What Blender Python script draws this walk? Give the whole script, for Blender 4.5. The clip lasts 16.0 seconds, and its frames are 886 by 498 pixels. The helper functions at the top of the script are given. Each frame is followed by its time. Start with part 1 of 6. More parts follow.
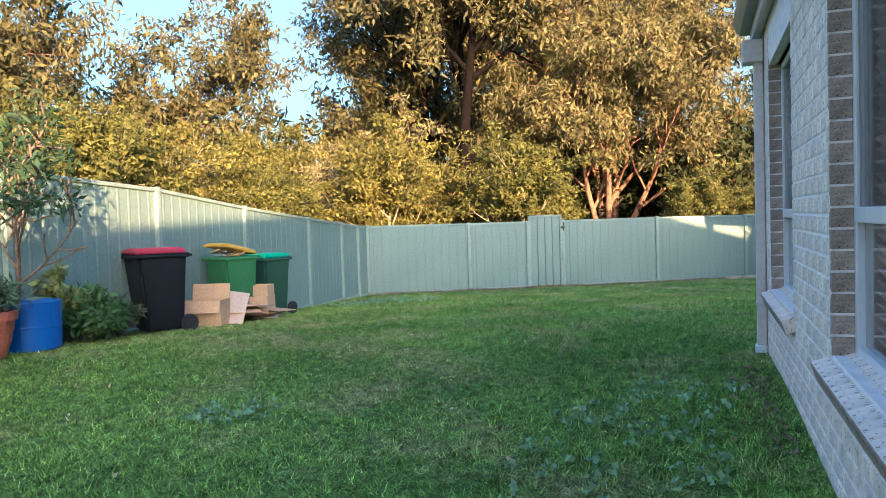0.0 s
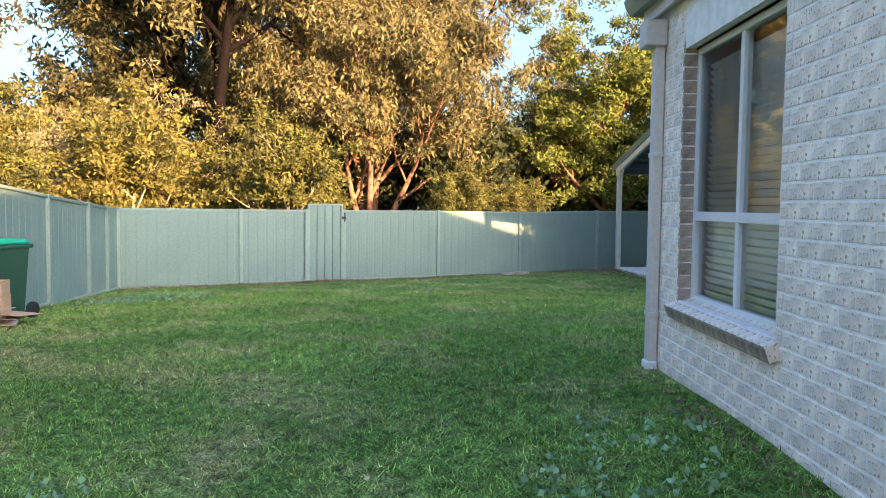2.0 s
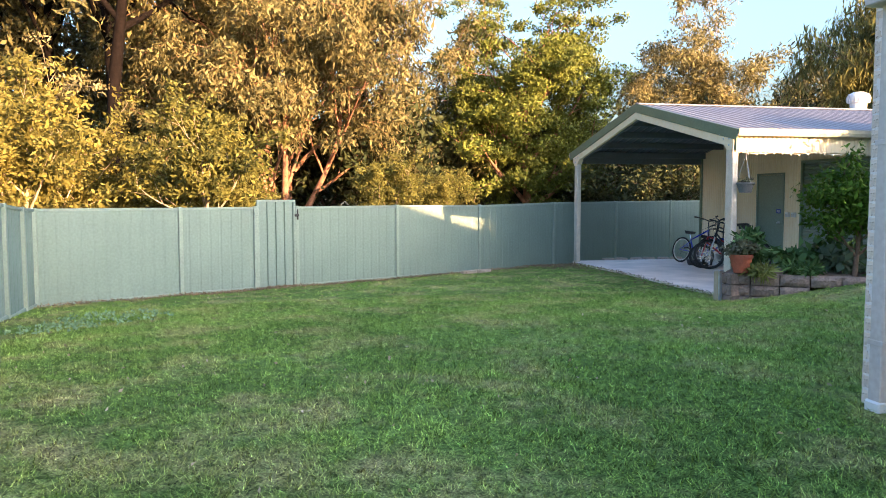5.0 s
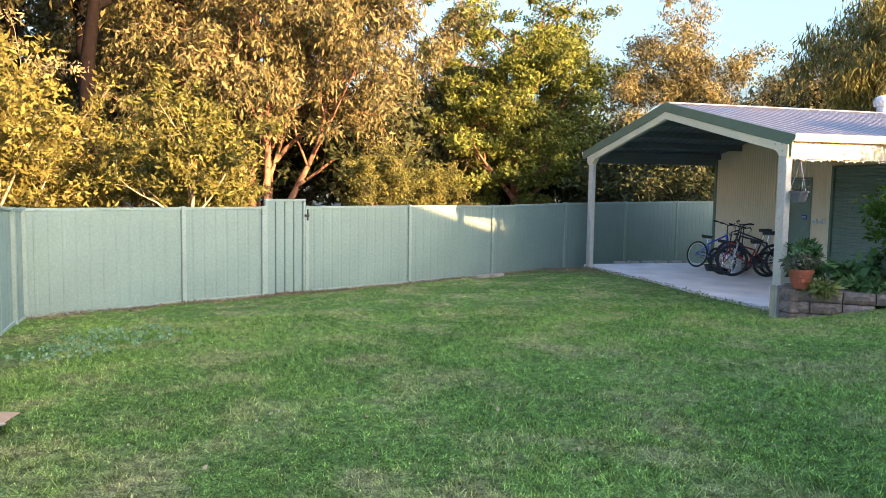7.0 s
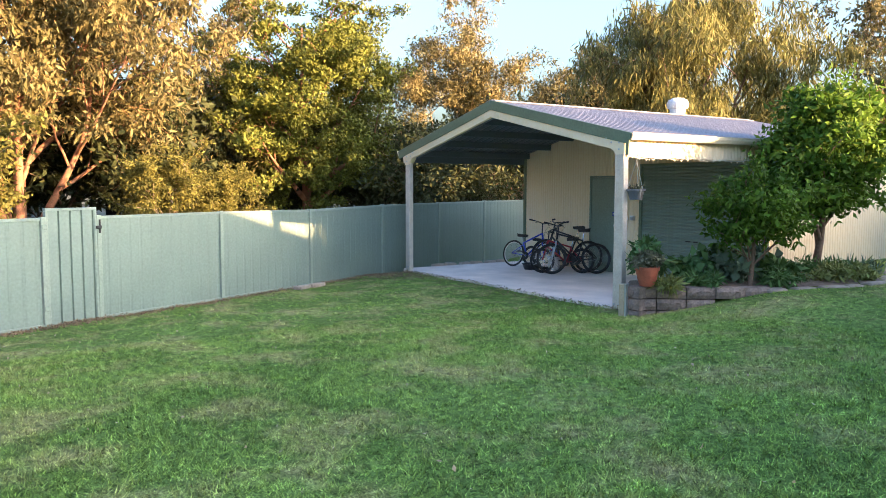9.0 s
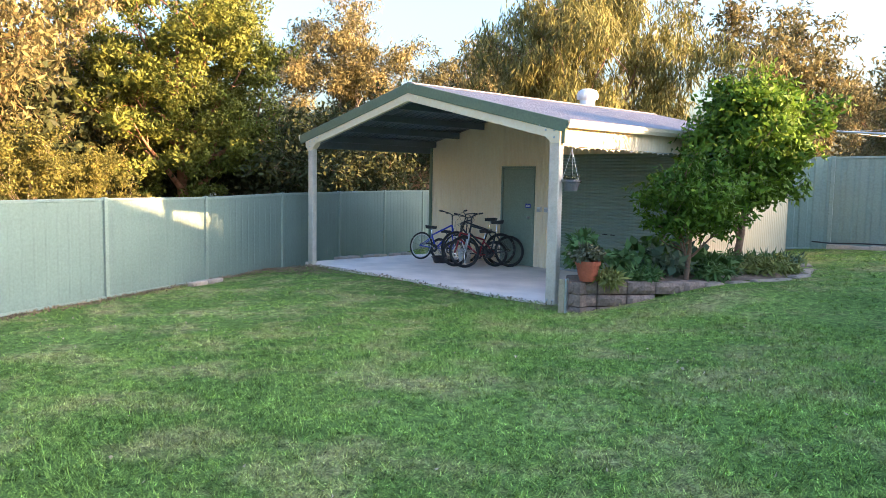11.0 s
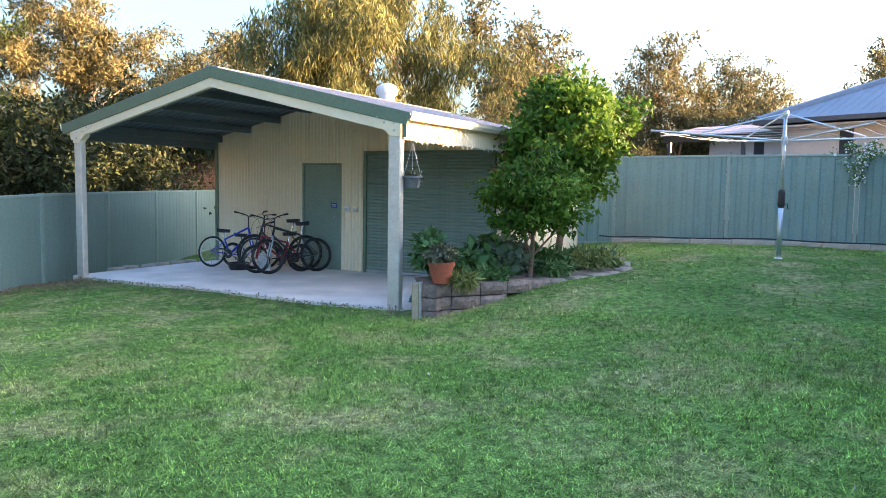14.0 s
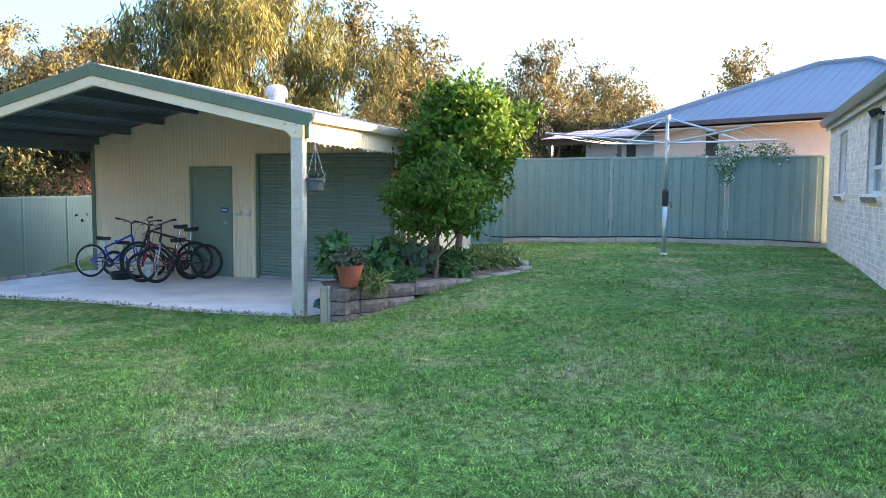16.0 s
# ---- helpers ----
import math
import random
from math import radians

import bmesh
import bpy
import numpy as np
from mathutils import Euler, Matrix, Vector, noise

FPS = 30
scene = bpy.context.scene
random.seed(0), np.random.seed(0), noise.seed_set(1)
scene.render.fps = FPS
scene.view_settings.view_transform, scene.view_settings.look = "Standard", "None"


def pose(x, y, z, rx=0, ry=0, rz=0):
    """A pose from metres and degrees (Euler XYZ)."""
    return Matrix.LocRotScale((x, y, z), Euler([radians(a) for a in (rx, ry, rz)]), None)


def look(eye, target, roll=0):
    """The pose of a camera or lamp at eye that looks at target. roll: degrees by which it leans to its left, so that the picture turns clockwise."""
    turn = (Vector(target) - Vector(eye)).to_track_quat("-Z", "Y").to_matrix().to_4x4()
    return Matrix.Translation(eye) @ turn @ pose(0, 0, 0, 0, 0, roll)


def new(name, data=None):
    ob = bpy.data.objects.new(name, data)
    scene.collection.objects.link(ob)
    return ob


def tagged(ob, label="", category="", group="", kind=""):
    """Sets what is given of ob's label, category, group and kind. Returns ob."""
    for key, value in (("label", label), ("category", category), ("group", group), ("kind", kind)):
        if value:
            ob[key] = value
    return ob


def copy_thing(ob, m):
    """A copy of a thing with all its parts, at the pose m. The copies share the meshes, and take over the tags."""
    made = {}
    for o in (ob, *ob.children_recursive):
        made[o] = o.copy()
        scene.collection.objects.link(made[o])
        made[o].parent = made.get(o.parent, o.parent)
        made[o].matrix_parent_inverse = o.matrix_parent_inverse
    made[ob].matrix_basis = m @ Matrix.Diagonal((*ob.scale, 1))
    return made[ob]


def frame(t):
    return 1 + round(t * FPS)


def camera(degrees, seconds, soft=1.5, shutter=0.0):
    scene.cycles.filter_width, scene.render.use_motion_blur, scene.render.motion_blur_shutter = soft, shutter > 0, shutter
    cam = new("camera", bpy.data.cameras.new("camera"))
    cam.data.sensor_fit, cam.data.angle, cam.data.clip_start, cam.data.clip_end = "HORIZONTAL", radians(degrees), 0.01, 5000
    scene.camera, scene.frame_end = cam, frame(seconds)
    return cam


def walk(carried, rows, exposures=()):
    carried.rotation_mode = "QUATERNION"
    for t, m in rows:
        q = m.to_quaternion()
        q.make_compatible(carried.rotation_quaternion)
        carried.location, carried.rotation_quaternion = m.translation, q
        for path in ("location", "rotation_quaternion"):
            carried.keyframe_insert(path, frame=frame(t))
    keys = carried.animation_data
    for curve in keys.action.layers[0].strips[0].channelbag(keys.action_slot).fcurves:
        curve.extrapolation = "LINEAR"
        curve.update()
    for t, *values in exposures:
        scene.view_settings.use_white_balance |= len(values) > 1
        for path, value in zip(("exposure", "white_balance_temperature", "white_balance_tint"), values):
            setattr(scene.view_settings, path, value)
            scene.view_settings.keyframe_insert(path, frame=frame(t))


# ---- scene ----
cam = camera(60.5, 16.0, soft=0.9)
PATH = [
    (0, (13.88, -4.345, 1.517), (11.967, -4.924, 1.439), -1.8),
    (0.5, (13.653, -4.672, 1.517), (11.673, -4.944, 1.425), -0.6),
    (1, (13.317, -4.939, 1.49), (11.322, -5.019, 1.38), -0.4),
    (1.5, (12.991, -5.193, 1.509), (10.993, -5.204, 1.41), 0.2),
    (2, (12.715, -5.472, 1.533), (10.721, -5.371, 1.419), 0.7),
    (2.5, (12.389, -5.68, 1.555), (10.401, -5.514, 1.408), 0.2),
    (3, (12.08, -5.927, 1.521), (10.091, -5.779, 1.376), 0.5),
    (3.5, (11.783, -6.176, 1.523), (9.797, -5.996, 1.378), 0.1),
    (4, (11.507, -6.451, 1.543), (9.527, -6.21, 1.39), -0.4),
    (4.5, (11.265, -6.762, 1.567), (9.301, -6.412, 1.431), -0.4),
    (7, (9.807, -7.908, 1.827), (7.881, -7.396, 1.659), 0.9),
    (7.5, (9.443, -8.131, 1.83), (7.542, -7.537, 1.653), 0.8),
    (8, (9.11, -8.219, 1.846), (7.262, -7.478, 1.669), 0.1),
    (8.5, (8.709, -8.366, 1.831), (6.916, -7.493, 1.673), 0.3),
    (9, (8.382, -8.428, 1.837), (6.692, -7.37, 1.676), 0.1),
    (11.5, (6.831, -8.697, 1.772), (5.432, -7.28, 1.586), 0.9),
    (12, (6.511, -8.8, 1.783), (5.233, -7.274, 1.595), 0.5),
    (12.5, (6.217, -8.763, 1.77), (4.999, -7.186, 1.6), 0.6),
    (13, (5.971, -8.79, 1.738), (4.833, -7.152, 1.584), 0.9),
    (13.5, (5.722, -8.805, 1.707), (4.696, -7.098, 1.532), 0.9),
    (14, (5.48, -8.745, 1.693), (4.532, -6.991, 1.527), 0.9),
    (14.5, (5.331, -8.746, 1.691), (4.48, -6.942, 1.546), 0.9),
    (15, (5.205, -8.791, 1.675), (4.463, -6.94, 1.523), 0.3),
    (15.5, (5.139, -8.851, 1.682), (4.435, -6.986, 1.522), 0.3),
    (16, (5.118, -8.886, 1.667), (4.465, -7.002, 1.514), 0.4),
]
walk(cam, [(t, look(eye, target, roll)) for t, eye, target, roll in PATH], [(0, 2.2, 5000, 12), (2, 2.42, 5400, 15), (7, 2.64, 5700, 17), (12, 3.0, 5650, 17), (16, 3.05, 5300, 13)])

# ---- light ----
SUN_AZ, SUN_EL = 32.5, 9.6         # degrees from +x towards +y, and above the horizon
world = bpy.data.worlds.new("sky")
scene.world = world
world.use_nodes = True
wt = world.node_tree
sky = wt.nodes.new("ShaderNodeTexSky")
sky.sky_type = 'NISHITA'
sky.sun_disc = False
sky.sun_elevation = radians(SUN_EL)
sky.sun_rotation = radians(90 - SUN_AZ)
sky.air_density, sky.dust_density, sky.ozone_density = 1.2, 6.0, 2.5
wt.links.new(sky.outputs[0], wt.nodes["Background"].inputs[0])
wt.nodes["Background"].inputs[1].default_value = 0.15
sun = new("sun", bpy.data.lights.new("sun", 'SUN'))
sun.data.energy, sun.data.angle, sun.data.color = 5.0, radians(0.6), (1.0, 0.57, 0.23)
_az, _el = radians(SUN_AZ), radians(SUN_EL)
sun.matrix_world = look((math.cos(_az) * math.cos(_el) * 60, math.sin(_az) * math.cos(_el) * 60, math.sin(_el) * 60), (0, 0, 0))


# ---- materials ----
def mat(name, rgb, rough=0.6, metal=0.0, var=0.15, scale=6.0, fine=60.0, bump=0.0, bump_scale=80.0, rgb2=None, island=0.0, objrand=0.0, spec=0.5, translucent=0.0):
    """Principled material with two scales of colour variation and fine relief."""
    m = bpy.data.materials.new(name)
    m.use_nodes = True
    nt = m.node_tree
    b = nt.nodes["Principled BSDF"]
    N, L = nt.nodes.new, nt.links.new
    tc = N("ShaderNodeTexCoord")
    n1, n2 = N("ShaderNodeTexNoise"), N("ShaderNodeTexNoise")
    n1.inputs["Scale"].default_value, n1.inputs["Detail"].default_value = scale, 5
    n2.inputs["Scale"].default_value, n2.inputs["Detail"].default_value = fine, 3
    for n in (n1, n2):
        L(tc.outputs["Object"], n.inputs["Vector"])
    ramp = N("ShaderNodeValToRGB")
    ramp.color_ramp.elements[0].position, ramp.color_ramp.elements[1].position = 0.32, 0.68
    c2 = rgb2 or tuple(c * (1 - var) for c in rgb)
    c1 = rgb if rgb2 else tuple(min(1, c * (1 + var * 0.6)) for c in rgb)
    ramp.color_ramp.elements[0].color, ramp.color_ramp.elements[1].color = (*c2, 1), (*c1, 1)
    L(n1.outputs["Fac"], ramp.inputs["Fac"])
    mix = N("ShaderNodeMix")
    mix.data_type, mix.blend_type = 'RGBA', 'OVERLAY'
    mix.inputs["Factor"].default_value = min(1.0, 0.2 + var)
    L(ramp.outputs["Color"], mix.inputs[6])
    L(n2.outputs["Fac"], mix.inputs[7])
    out = mix.outputs[2]
    if island or objrand:
        src = N("ShaderNodeNewGeometry").outputs["Random Per Island"] if island else N("ShaderNodeObjectInfo").outputs["Random"]
        amt = island or objrand
        mr = N("ShaderNodeMapRange")
        mr.inputs["To Min"].default_value, mr.inputs["To Max"].default_value = 1 - amt, 1 + amt
        L(src, mr.inputs["Value"])
        hs = N("ShaderNodeHueSaturation")
        L(mr.outputs[0], hs.inputs["Value"])
        L(out, hs.inputs["Color"])
        out = hs.outputs[0]
    L(out, b.inputs["Base Color"])
    b.inputs["Roughness"].default_value, b.inputs["Metallic"].default_value = rough, metal
    b.inputs["Specular IOR Level"].default_value = spec
    if bump:
        n3, bp = N("ShaderNodeTexNoise"), N("ShaderNodeBump")
        n3.inputs["Scale"].default_value, n3.inputs["Detail"].default_value = bump_scale, 4
        L(tc.outputs["Object"], n3.inputs["Vector"])
        L(n3.outputs["Fac"], bp.inputs["Height"])
        bp.inputs["Strength"].default_value, bp.inputs["Distance"].default_value = min(1.0, bump), 0.01
        L(bp.outputs[0], b.inputs["Normal"])
    if translucent:
        tr, ms = N("ShaderNodeBsdfTranslucent"), N("ShaderNodeMixShader")
        L(out, tr.inputs["Color"])
        ms.inputs[0].default_value = translucent
        L(b.outputs[0], ms.inputs[1])
        L(tr.outputs[0], ms.inputs[2])
        L(ms.outputs[0], nt.nodes["Material Output"].inputs["Surface"])
    return m


M_SOIL = mat("soil", (0.16, 0.12, 0.085), 0.95, var=0.4, scale=9, fine=90, bump=0.8, bump_scale=60)
M_FENCE = mat("fence_steel", (0.21, 0.285, 0.25), 0.5, var=0.07, scale=1.3, fine=25, bump=0.02)
M_FENCE_TRIM = mat("fence_trim_steel", (0.27, 0.34, 0.295), 0.45, var=0.08, scale=3, fine=25)
M_CREAM = mat("cream_steel", (0.87, 0.73, 0.50), 0.45, var=0.06, scale=1.0, fine=20)
M_GREEN = mat("green_steel", (0.20, 0.265, 0.215), 0.4, var=0.07, scale=1.5, fine=25)
M_TRIMGREEN = mat("trim_green_steel", (0.14, 0.20, 0.135), 0.4, var=0.07, scale=2, fine=25)
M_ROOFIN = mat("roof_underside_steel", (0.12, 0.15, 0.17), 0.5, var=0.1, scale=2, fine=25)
M_ZINC = mat("galvanised_steel", (0.52, 0.56, 0.60), 0.35, 0.75, var=0.12, scale=14, fine=50)
M_ROOF = mat("pale_roof_steel", (0.31, 0.295, 0.31), 0.65, 0.0, var=0.05, scale=1.0, fine=18)
M_CONC = mat("slab_concrete", (0.86, 0.74, 0.66), 0.85, var=0.18, scale=1.4, fine=35, bump=0.15, bump_scale=120)
M_BRICK = mat("bagged_brick", (0.85, 0.72, 0.60), 0.85, var=0.22, scale=9, fine=45, bump=0.5, bump_scale=55, objrand=0.10)
M_BRICKS = mat("bagged_brick_wall", (0.85, 0.72, 0.60), 0.85, var=0.26, scale=9, fine=45, bump=0.5, bump_scale=55, island=0.10)
M_MORTAR = mat("white_mortar", (0.90, 0.83, 0.78), 0.9, var=0.12, scale=12, fine=80, bump=0.5, bump_scale=90)
M_REVEAL = mat("raw_brick", (0.42, 0.32, 0.25), 0.85, var=0.4, scale=14, fine=60, bump=0.6, bump_scale=60, objrand=0.15)
M_ALU = mat("white_aluminium", (0.72, 0.70, 0.69), 0.35, var=0.04, scale=3, fine=30)
M_EAVE = mat("eave_paint", (0.60, 0.54, 0.50), 0.6, var=0.05, scale=2, fine=30)
M_GUTTER = mat("house_gutter_steel", (0.22, 0.25, 0.20), 0.4, var=0.06, scale=2, fine=30)
M_TILE = mat("house_roof", (0.20, 0.21, 0.22), 0.6, var=0.12, scale=2, fine=30)
M_BLIND = mat("blind_slat", (0.80, 0.74, 0.64), 0.5, var=0.05, scale=3, fine=30)
# near-black colour standing in for unlit interiors seen through windows
M_DARK = mat("unlit_room_tone", (0.05, 0.045, 0.045), 0.9, var=0.2, scale=2, fine=20)
M_BLACK = mat("black_plastic", (0.018, 0.018, 0.02), 0.45, var=0.2, scale=6, fine=60)
M_RUBBER = mat("rubber", (0.02, 0.02, 0.02), 0.75, var=0.2, scale=10, fine=60)


def speckled(m, spot, amount=0.62, scale=55.0):
    """Adds clay-coloured flecks and pits to a masonry material."""
    nt = m.node_tree
    b = nt.nodes["Principled BSDF"]
    src = b.inputs["Base Color"].links[0].from_socket
    tc, n, r, mx = (nt.nodes.new(k) for k in ("ShaderNodeTexCoord", "ShaderNodeTexNoise", "ShaderNodeMapRange", "ShaderNodeMix"))
    n.inputs["Scale"].default_value, n.inputs["Detail"].default_value = scale, 2
    nt.links.new(tc.outputs["Object"], n.inputs["Vector"])
    r.inputs["From Min"].default_value, r.inputs["From Max"].default_value = amount, amount + 0.07
    nt.links.new(n.outputs["Fac"], r.inputs["Value"])
    mx.data_type = 'RGBA'
    nt.links.new(r.outputs[0], mx.inputs["Factor"])
    nt.links.new(src, mx.inputs[6])
    mx.inputs[7].default_value = (*spot, 1)
    nt.links.new(mx.outputs[2], b.inputs["Base Color"])


speckled(M_BRICK, (0.36, 0.25, 0.17), 0.61)
speckled(M_BRICKS, (0.36, 0.25, 0.17), 0.61)
speckled(M_BRICK, (0.50, 0.37, 0.25), 0.66, 20.0)
speckled(M_BRICKS, (0.50, 0.37, 0.25), 0.66, 20.0)
speckled(M_REVEAL, (0.08, 0.06, 0.05), 0.62)


def glass(name, rgb, rough=0.02):
    m = bpy.data.materials.new(name)
    m.use_nodes = True
    b = m.node_tree.nodes["Principled BSDF"]
    b.inputs["Base Color"].default_value = (*rgb, 1)
    b.inputs["Roughness"].default_value = rough
    b.inputs["Transmission Weight"].default_value = 1.0
    b.inputs["IOR"].default_value = 1.5
    return m


M_SCREEN = bpy.data.materials.new("flyscreen")
M_SCREEN.use_nodes = True
_n, _l = M_SCREEN.node_tree.nodes, M_SCREEN.node_tree.links
_n["Principled BSDF"].inputs["Base Color"].default_value = (0.012, 0.012, 0.014, 1)
_n["Principled BSDF"].inputs["Roughness"].default_value = 0.6
_t, _m = _n.new("ShaderNodeBsdfTransparent"), _n.new("ShaderNodeMixShader")
_m.inputs[0].default_value = 0.84
_l.new(_n["Principled BSDF"].outputs[0], _m.inputs[1])
_l.new(_t.outputs[0], _m.inputs[2])
_l.new(_m.outputs[0], _n["Material Output"].inputs["Surface"])
M_GLASS = glass("window_glass", (0.9, 0.92, 0.9))


def mesh_grass(name, dark, light, dry):
    """Lawn colour: large patches, fine grain and dry spots, on the ground and on the blades alike."""
    m = bpy.data.materials.new(name)
    m.use_nodes = True
    nt = m.node_tree
    b = nt.nodes["Principled BSDF"]
    N, L = nt.nodes.new, nt.links.new
    tc = N("ShaderNodeTexCoord")
    out = None
    for scl, det, lo, hi, col in ((0.55, 4, 0.36, 0.64, light), (1.3, 6, 0.47, 0.70, dry)):
        n, r, mx = N("ShaderNodeTexNoise"), N("ShaderNodeMapRange"), N("ShaderNodeMix")
        n.inputs["Scale"].default_value, n.inputs["Detail"].default_value = scl, det
        n.inputs["Roughness"].default_value = 0.65
        L(tc.outputs["Object"], n.inputs["Vector"])
        r.inputs["From Min"].default_value, r.inputs["From Max"].default_value = lo, hi
        L(n.outputs["Fac"], r.inputs["Value"])
        mx.data_type = 'RGBA'
        L(r.outputs[0], mx.inputs["Factor"])
        if out is None:
            mx.inputs[6].default_value = (*dark, 1)
        else:
            L(out, mx.inputs[6])
        mx.inputs[7].default_value = (*col, 1)
        out = mx.outputs[2]
    g, mr, hs = N("ShaderNodeNewGeometry"), N("ShaderNodeMapRange"), N("ShaderNodeHueSaturation")
    mr.inputs["To Min"].default_value, mr.inputs["To Max"].default_value = 0.45, 1.65
    L(g.outputs["Random Per Island"], mr.inputs["Value"])
    L(mr.outputs[0], hs.inputs["Value"])
    L(out, hs.inputs["Color"])
    col, bump = hs.outputs[0], N("ShaderNodeBump")
    for scl, a, z in ((14, 0.58, 1.42), (75, 0.35, 1.7), (230, 0.6, 1.4)):
        n, r, v = N("ShaderNodeTexNoise"), N("ShaderNodeMapRange"), N("ShaderNodeHueSaturation")
        n.inputs["Scale"].default_value, n.inputs["Detail"].default_value = scl, 3
        L(tc.outputs["Object"], n.inputs["Vector"])
        r.inputs["From Min"].default_value, r.inputs["From Max"].default_value = 0.32, 0.68
        r.inputs["To Min"].default_value, r.inputs["To Max"].default_value = a, z
        L(n.outputs["Fac"], r.inputs["Value"])
        L(r.outputs[0], v.inputs["Value"])
        L(col, v.inputs["Color"])
        col = v.outputs[0]
        if scl == 75:
            L(n.outputs["Fac"], bump.inputs["Height"])
    bump.inputs["Strength"].default_value, bump.inputs["Distance"].default_value = 0.8, 0.012
    L(bump.outputs[0], b.inputs["Normal"])
    L(col, b.inputs["Base Color"])
    b.inputs["Roughness"].default_value = 0.9
    b.inputs["Specular IOR Level"].default_value = 0.04
    return m


M_LAWN = mesh_grass("lawn", (0.168, 0.268, 0.056), (0.268, 0.390, 0.080), (0.40, 0.37, 0.14))
M_GROUND = mesh_grass("lawn_ground", (0.080, 0.130, 0.030), (0.122, 0.185, 0.044), (0.25, 0.22, 0.10))
M_FLOOR = mat("forest_floor", (0.10, 0.085, 0.05), 0.95, var=0.4, scale=0.6, fine=8, rgb2=(0.06, 0.07, 0.03))


# ---- mesh helpers ----
def part(name, bm, material, parent=None, label="", smooth=False):
    """One mesh object from a bmesh (or a ready mesh), under its thing."""
    if isinstance(bm, bpy.types.Mesh):
        me = bm
    else:
        me = bpy.data.meshes.new(name)
        bm.to_mesh(me)
        bm.free()
    if material is not None and not me.materials:
        me.materials.append(material)
    if smooth:
        me.polygons.foreach_set("use_smooth", [True] * len(me.polygons))
    ob = new(name, me)
    if parent is not None:
        ob.parent = parent
    if label:
        ob["label"] = label
    return ob


def thing(name, m, label, category, group="", kind=""):
    ob = new(name)
    ob.matrix_world = m
    ob.empty_display_size = 0.1
    return tagged(ob, label, category, group, kind)


def box(x0, y0, z0, x1, y1, z1, bevel=0.0, bm=None):
    """A box, with chamfered edges if wanted."""
    own = bm or bmesh.new()
    tmp = bmesh.new()
    bmesh.ops.create_cube(tmp, size=1.0)
    for v in tmp.verts:
        v.co = ((x0 + x1) / 2 + v.co.x * (x1 - x0), (y0 + y1) / 2 + v.co.y * (y1 - y0), (z0 + z1) / 2 + v.co.z * (z1 - z0))
    if bevel:
        bmesh.ops.bevel(tmp, geom=tmp.edges[:], offset=bevel, segments=1, affect='EDGES')
    me = bpy.data.meshes.new("tmp")
    tmp.to_mesh(me)
    tmp.free()
    own.from_mesh(me)
    bpy.data.meshes.remove(me)
    return own


def raw(name, verts, faces):
    me = bpy.data.meshes.new(name)
    me.from_pydata([tuple(v) for v in verts], [], [tuple(int(i) for i in f) for f in faces])
    me.update()
    return me


def quads_mesh(name, verts, quads):
    """Fast mesh of quads from arrays."""
    verts, quads = np.asarray(verts, np.float32), np.asarray(quads, np.int32)
    me = bpy.data.meshes.new(name)
    k = quads.shape[1]
    me.vertices.add(len(verts))
    me.vertices.foreach_set("co", verts.ravel())
    me.loops.add(quads.size)
    me.loops.foreach_set("vertex_index", quads.ravel())
    me.polygons.add(len(quads))
    me.polygons.foreach_set("loop_start", np.arange(0, quads.size, k, dtype=np.int32))
    me.update(calc_edges=True)
    return me


def tube_arrays(path, radii, sides=7):
    """Vertices and quads of a tapered tube along a polyline."""
    path = [Vector(p) for p in path]
    verts, quads = [], []
    side = None
    for i, p in enumerate(path):
        d = (path[min(i + 1, len(path) - 1)] - path[max(i - 1, 0)]).normalized()
        if side is None or abs(d.dot(side)) > 0.95:
            side = d.orthogonal().normalized()
        side = (side - d * d.dot(side)).normalized()
        up = d.cross(side)
        for k in range(sides):
            a = 2 * math.pi * k / sides
            verts.append(p + (side * math.cos(a) + up * math.sin(a)) * radii[i])
    for i in range(len(path) - 1):
        for k in range(sides):
            a, b = i * sides + k, i * sides + (k + 1) % sides
            quads.append((a, b, b + sides, a + sides))
    return verts, quads


def tubes(name, items, sides=8, caps=True):
    """Mesh of several round bars: items of (path, radius or radii)."""
    verts, faces = [], []
    for path, r in items:
        rr = r if isinstance(r, (list, tuple)) else [r] * len(path)
        v, q = tube_arrays(path, rr, sides)
        o = len(verts)
        verts += v
        faces += [tuple(i + o for i in f) for f in q]
        if caps:
            faces.append(tuple(o + k for k in reversed(range(sides))))
            faces.append(tuple(o + len(v) - sides + k for k in range(sides)))
    return raw(name, verts, faces)


def lathe(name, prof, sides=24, closed=False):
    """A turned body from (radius, height) pairs."""
    verts, faces = [], []
    for r, z in prof:
        for k in range(sides):
            a = 2 * math.pi * k / sides
            verts.append((r * math.cos(a), r * math.sin(a), z))
    n = len(prof)
    for i in range(n if closed else n - 1):
        j = (i + 1) % n
        for k in range(sides):
            k2 = (k + 1) % sides
            faces.append((i * sides + k, i * sides + k2, j * sides + k2, j * sides + k))
    return raw(name, verts, faces)


